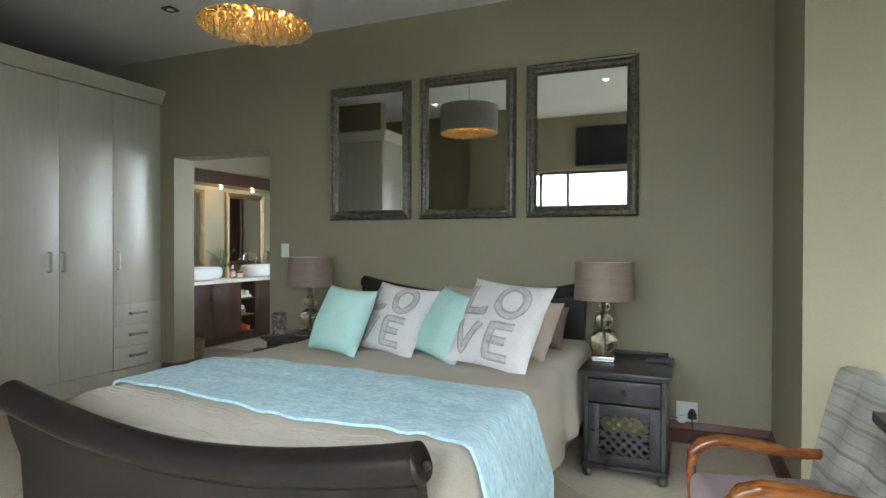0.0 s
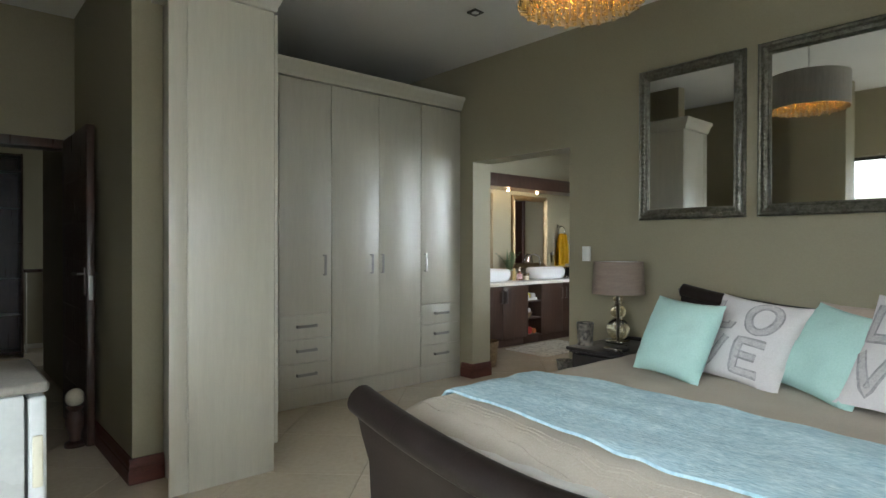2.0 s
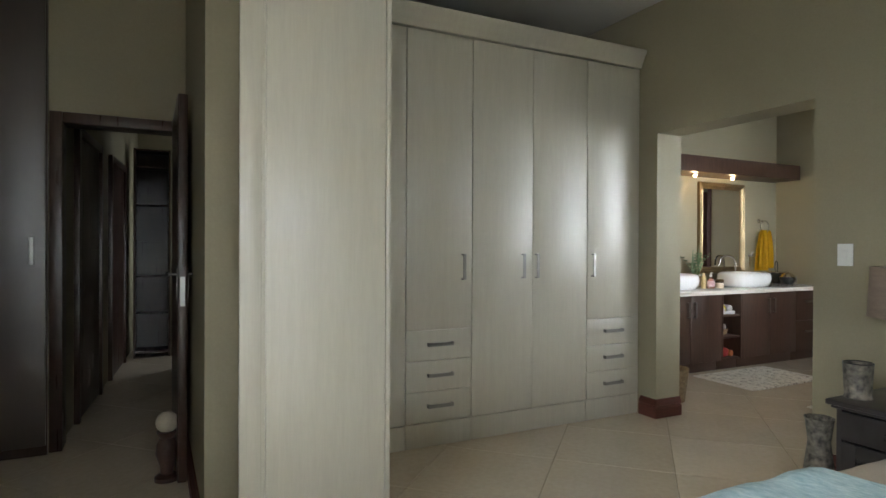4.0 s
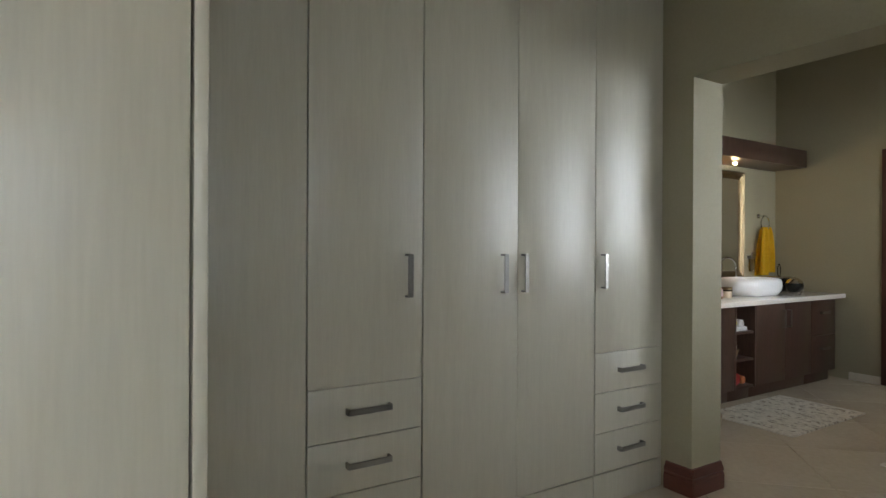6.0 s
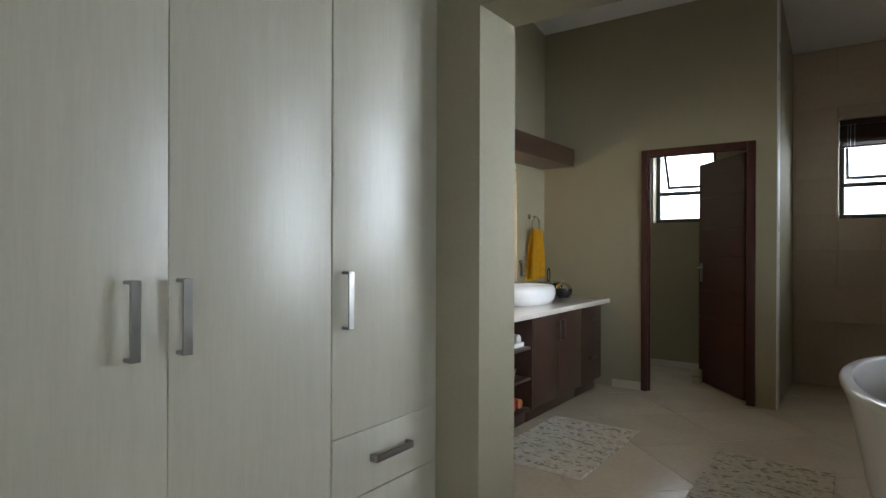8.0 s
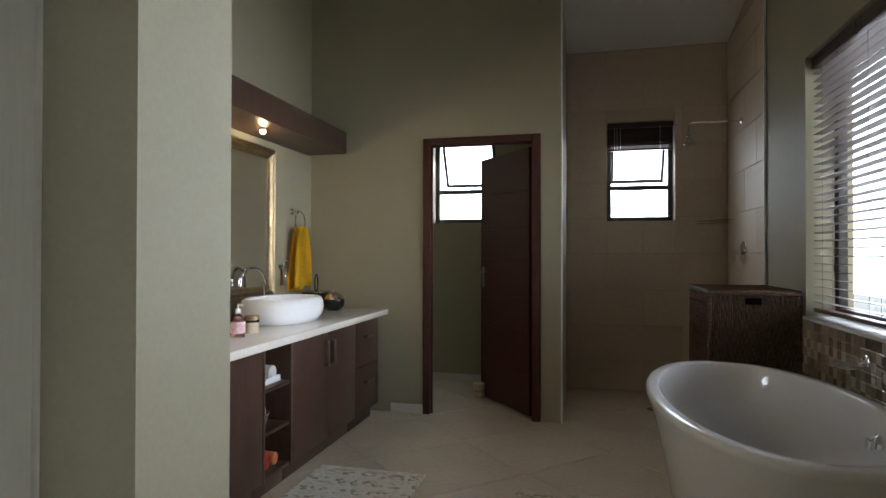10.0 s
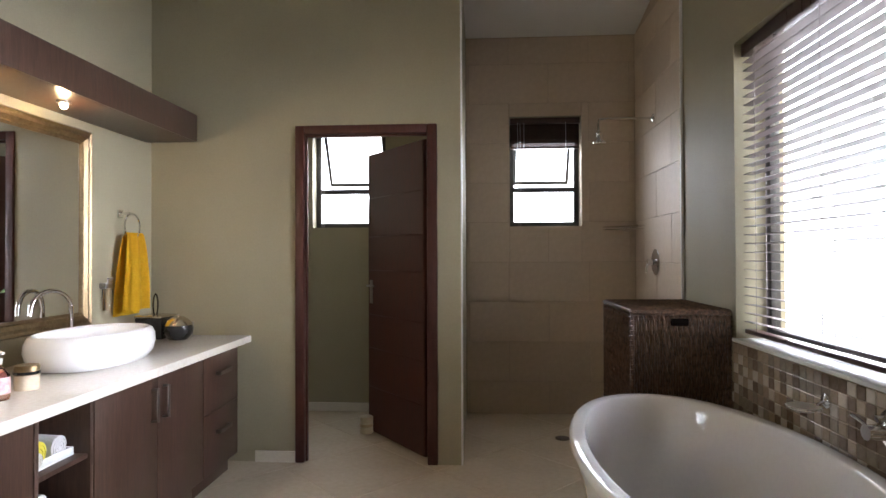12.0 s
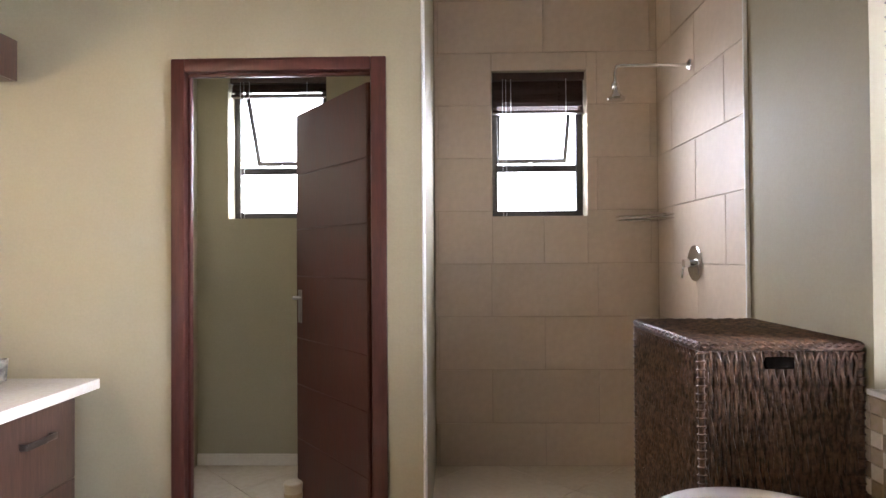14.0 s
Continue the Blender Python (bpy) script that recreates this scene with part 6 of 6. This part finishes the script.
def raised_blind(x0, x1, ztop, drop):
    b = thing("raised_blind", "dark wooden blind drawn up over the small window", "blind", ((x0 + x1) / 2, FAR + 0.05, ztop), "raised blinds")
    h = (x1 - x0) / 2
    part("headrail", box(-h, h, -0.03, 0.03, -0.045, 0.0, 0.003), DARKDOOR, b)
    me = finish(box(-h + 0.004, h - 0.004, -0.025, 0.025, -0.0018, 0.0018), "slat")
    me.materials.append(DARKDOOR)
    z = -0.055
    k = 0
    while z > -drop + 0.03:
        o = new("slat", me)
        o.parent = b
        o.matrix_local = pose(0, 0, z, 62, 0, 0)
        z -= 0.036 if k in (1, 4) else 0.021
        k += 1
    part("bottom_rail", box(-h + 0.004, h - 0.004, -0.025, 0.025, -drop, -drop + 0.018, 0.003), DARKDOOR, b)
    for sx in (-0.6, 0.6):
        part("lift_cord", tube(bmesh.new(), [(sx * h, -0.03, -0.04), (sx * h, -0.03, -drop)], 0.002, 5), WHITEPAINT, b)
    part("pull_cord", tube(bmesh.new(), [(-h * 0.78, -0.034, -0.04), (-h * 0.78, -0.034, -0.86), (-h * 0.74, -0.034, -0.98), (-h * 0.70, -0.034, -0.86), (-h * 0.71, -0.034, -0.04)], 0.0015, 5), WHITEPAINT, b)
    return b


raised_blind(-3.472, -2.906, 2.410, 0.25)
raised_blind(-5.11, -4.505, 2.413, 0.13)
shw = thing("wall_shower", "chrome wall shower head on a straight wall arm", "shower head", (BATH_E - 0.016, 8.15, 2.266))
part("flange", lathe(bmesh.new(), [(0, 0), (0.03, 0), (0.03, 0.008), (0.014, 0.02), (0, 0.02)], 18), CHROME, shw).matrix_local = pose(0, 0, 0, 0, -90, 0)
part("arm", tube(bmesh.new(), [(-0.01, 0, 0), (-0.36, 0, 0), (-0.385, 0, -0.006), (-0.39, 0, -0.03), (-0.39, 0, -0.09)], 0.009, 10), CHROME, shw)
part("swivel", lathe(bmesh.new(), [(0, 0.0), (0.016, 0.0), (0.02, -0.018), (0.014, -0.035), (0, -0.035)], 14, (-0.39, 0, -0.085)), CHROME, shw)
part("rose", lathe(bmesh.new(), [(0, 0), (0.016, 0), (0.022, -0.03), (0.045, -0.055), (0.045, -0.066), (0, -0.068)], 22, (-0.385, 0, -0.115)), CHROME, shw)
vl = thing("shower_valve", "round chrome shower valve on the tiles", "valve", (BATH_E - 0.016, 8.118, 1.233))
part("plate", lathe(bmesh.new(), [(0, 0), (0.092, 0), (0.092, 0.006), (0.078, 0.012), (0, 0.013)], 28), CHROME, vl).matrix_local = pose(0, 0, 0, 0, -90, 0)
part("body", tube(bmesh.new(), [(-0.012, 0, 0), (-0.06, 0, 0)], 0.022, 16), CHROME, vl)
part("lever", tube(bmesh.new(), [(-0.05, 0, 0), (-0.065, 0.0, -0.03), (-0.07, 0, -0.075)], 0.006, 8), CHROME, vl)
cs = thing("corner_shelf", "chrome wire corner shelf in the shower", "shelf", (BATH_E - 0.016, FAR - 0.014, 1.508))
rim = [(-0.005, -0.005, 0), (-0.005, -0.27, 0), (-0.05, -0.275, 0), (-0.10, -0.22, 0), (-0.17, -0.12, 0), (-0.25, -0.06, 0), (-0.255, -0.005, 0)]
part("rim", tube(bmesh.new(), rim, 0.006, 6, True), CHROME, cs)
part("rim_lower", tube(bmesh.new(), [(x, y, -0.022) for x, y, z in rim], 0.004, 6, True), CHROME, cs)
for i in range(1, 10):
    x = -0.025 * i
    part("wire", tube(bmesh.new(), [(x, -0.006, -0.02), (x, -0.27 * (1 - (i / 10.5)) - 0.01, -0.02)], 0.0025, 5), CHROME, cs)
dn = thing("floor_drain", "round dark metal drain in the shower floor", "drain", (-3.15, 8.04, 0.0))
part("grate", lathe(bmesh.new(), [(0, 0), (0.05, 0), (0.05, 0.004), (0.03, 0.005), (0, 0.005)], 22), surf("tarnished_metal", (0.08, 0.06, 0.045), (0.14, 0.1, 0.08), 30, 0.5, metal=0.8), dn)

d2 = tagged(new("door_2"), "open red-brown wooden toilet door in a red-brown frame", "door", "", "structure")
for a in ((-4.874, -4.818, 0, 2.10, 0.0), (-4.048, -3.984, 0, 2.10, 0.13), (-4.818, -4.048, 2.046, 2.10, 0.0)):
    part("door_frame", box(a[0], a[1], BATH_N - 0.014, BATH_N + 0.05 + 0.6 * a[4], a[2], a[3], 0.006), MAHOG, d2)
part("door_stop", box(-4.818, -4.806, BATH_N + 0.02, BATH_N + 0.048, 0, 2.034, 0.003), MAHOG, d2)
part("door_stop", box(-4.818, -4.048, BATH_N + 0.02, BATH_N + 0.048, 2.034, 2.046, 0.003), MAHOG, d2)
door_leaf(d2, (-4.06, BATH_N + 0.115), 0.745, 2.02, 180 - 51, MAHOG, 1)
for z in (0.25, 1.05, 1.8):
    part("hinge", tube(bmesh.new(), [(-4.062, BATH_N + 0.135, z - 0.045), (-4.062, BATH_N + 0.135, z + 0.045)], 0.008, 8), STEEL, d2)
tr = thing("toilet_brush_holder", "small cream cylindrical brush holder on the floor", "brush holder", (-4.55, 8.10, 0))
part("pot", lathe(bmesh.new(), [(0, 0), (0.045, 0), (0.05, 0.008), (0.046, 0.06), (0.05, 0.115), (0.045, 0.12), (0.02, 0.122), (0, 0.122)], 20), surf("beige_plastic", (0.5, 0.42, 0.28), (0.56, 0.48, 0.33), 5, 0.4), tr)
part("band", lathe(bmesh.new(), [(0.0475, 0.05), (0.05, 0.05), (0.05, 0.07), (0.0475, 0.07)], 20), surf("tan_plastic", (0.4, 0.3, 0.18), (0.45, 0.34, 0.2), 5, 0.4), tr)

# ---- pieces: tiles ----
SHTILE = tinted_by_object(surf("beige_wall_tile", (0.53, 0.43, 0.325), (0.59, 0.485, 0.375), 1.6, 0.52, 0.01, 30, wear=0.03), 0.05)
far_field = structure("tile_field_shower", bm_box(wall_boxes("x", -3.832, BATH_E, FAR - 0.006, FAR - 0.001, 0, bath_ceiling(FAR) - 0.002, [(-3.478, -2.90, 1.52, 2.415)]), BATH_E - 0.006, BATH_E - 0.001, 7.60, FAR - 0.006, 0, 3.27), surf("shower_grout", (0.43, 0.35, 0.265), (0.49, 0.40, 0.31), 20, 0.9), "large beige rectangular shower wall tiles", "tiles")
part("edge_trim", box(BATH_E - 0.018, BATH_E - 0.001, 7.588, 7.60, 0, 3.28, 0.003), WHITEPAINT, far_field)
made = {}


def tile_piece(name, w, h, d, at, axis, material, parent):
    """One tile as an object; alike tiles share one mesh."""
    key = (name, round(w, 3), round(h, 3), axis, material.name)
    if key not in made:
        b = box(-w / 2, w / 2, -d, 0, -h / 2, h / 2, 0.0015, 1) if axis == "x" else box(-d, 0, -w / 2, w / 2, -h / 2, h / 2, 0.0015, 1)
        made[key] = finish(b, name)
        made[key].materials.append(material)
    o = new(name, made[key])
    o.location = at
    o.parent = parent
    return o


def cut(rect, hole):
    """What is left of a rectangle (a0, a1, z0, z1) outside a hole."""
    a0, a1, z0, z1 = rect
    b0, b1, y0, y1 = hole
    if a1 <= b0 or a0 >= b1 or z1 <= y0 or z0 >= y1:
        return [rect]
    out = []
    if a0 < b0:
        out.append((a0, b0, z0, z1))
    if a1 > b1:
        out.append((b1, a1, z0, z1))
    m0, m1 = max(a0, b0), min(a1, b1)
    if z0 < y0:
        out.append((m0, m1, z0, y0))
    if z1 > y1:
        out.append((m0, m1, y1, z1))
    return out


TW, TH, GAPW = 0.646, 0.323, 0.004
for r in range(-1, 10):
    z0 = max(0.002, 0.261 + TH * (r - 0))
    z1 = min(0.261 + TH * (r + 1), 3.06)
    if z1 - z0 < 0.03:
        continue
    odd = r % 2
    start = -3.81 - TW if odd else -3.486 - TW
    for k in range(0, 5):
        a0, a1 = max(start + k * TW, -3.832), min(start + (k + 1) * TW, BATH_E - 0.016)
        if a1 - a0 < 0.012:
            continue
        for p in cut((a0, a1, z0, z1), (-3.478, -2.90, 1.52, 2.415)):
            if p[1] - p[0] > 0.01 and p[3] - p[2] > 0.01:
                tile_piece("tile", p[1] - p[0] - GAPW, p[3] - p[2] - GAPW, 0.008, ((p[0] + p[1]) / 2, FAR - 0.0062, (p[2] + p[3]) / 2), "x", SHTILE, far_field)
    start = FAR - 0.25 - 2 * TW if odd else FAR - 0.57 - 2 * TW
    for k in range(0, 5):
        a0, a1 = max(start + k * TW, 7.602), min(start + (k + 1) * TW, FAR - 0.015)
        if a1 - a0 < 0.012:
            continue
        tile_piece("tile", a1 - a0 - GAPW, z1 - z0 - GAPW, 0.008, (BATH_E - 0.0062, (a0 + a1) / 2, (z0 + z1) / 2), "y", SHTILE, far_field)

MOS = [surf("mosaic_cream", (0.55, 0.50, 0.42), (0.62, 0.57, 0.48), 20, 0.2), surf("mosaic_tan", (0.36, 0.29, 0.21), (0.42, 0.34, 0.26), 20, 0.2), surf("mosaic_brown", (0.17, 0.13, 0.095), (0.22, 0.17, 0.13), 20, 0.2), surf("mosaic_taupe", (0.27, 0.23, 0.18), (0.32, 0.28, 0.22), 20, 0.2)]
mos = structure("mosaic_band", box(BATH_E - 0.004, BATH_E - 0.0005, 4.85, 6.93, 0.40, 0.854), GROUT, "cream and brown glazed mosaic tiles under the window", "tiles")
rnd = random.Random(12)
P = 0.0495
for j in range(7):
    for i in range(42):
        m = MOS[rnd.choice((0, 0, 1, 2, 3)) if (i + j) % 2 else rnd.choice((1, 2, 2, 3, 1))]
        tile_piece("mosaic_tile", P - 0.004, P - 0.004, 0.006, (BATH_E - 0.0042, 6.928 - P * (i + 0.5), 0.852 - P * (j + 0.5)), "y", m, mos)

# floor tiles laid on the diagonal
HD = 0.46
tb_ = bmesh.new()
c = [tb_.verts.new(p) for p in ((HD - 0.003, 0, 0), (0, HD - 0.003, 0), (-HD + 0.003, 0, 0), (0, -HD + 0.003, 0))]
f = tb_.faces.new(c)
e = bmesh.ops.extrude_face_region(tb_, geom=[f])
bmesh.ops.translate(tb_, vec=(0, 0, -0.006), verts=[v for v in e["geom"] if isinstance(v, bmesh.types.BMVert)])
bmesh.ops.bevel(tb_, geom=[x for x in tb_.edges if all(v.co.z > -0.001 for v in x.verts)], offset=0.0012, segments=1, affect="EDGES")
tile_me = finish(tb_, "floor_tile")
tile_me.materials.append(TILE)
for i in range(-11, 17):
    for j in range(-15, 9):
        if (i + j) % 2:
            continue
        x, y = -4.445 + HD + HD * i, 5.08 + HD * j
        inside = (-6.2 < x < 3.1 and -1.7 < y < 4.3) or (-6.1 < x < -2.2 and 4.2 <= y < 8.9) or (-9.6 < x <= -6.2 and -0.1 < y < 3.1)
        if inside:
            o = new("floor_tile", tile_me)
            o.location = (x, y, 0)
            o.parent = slab
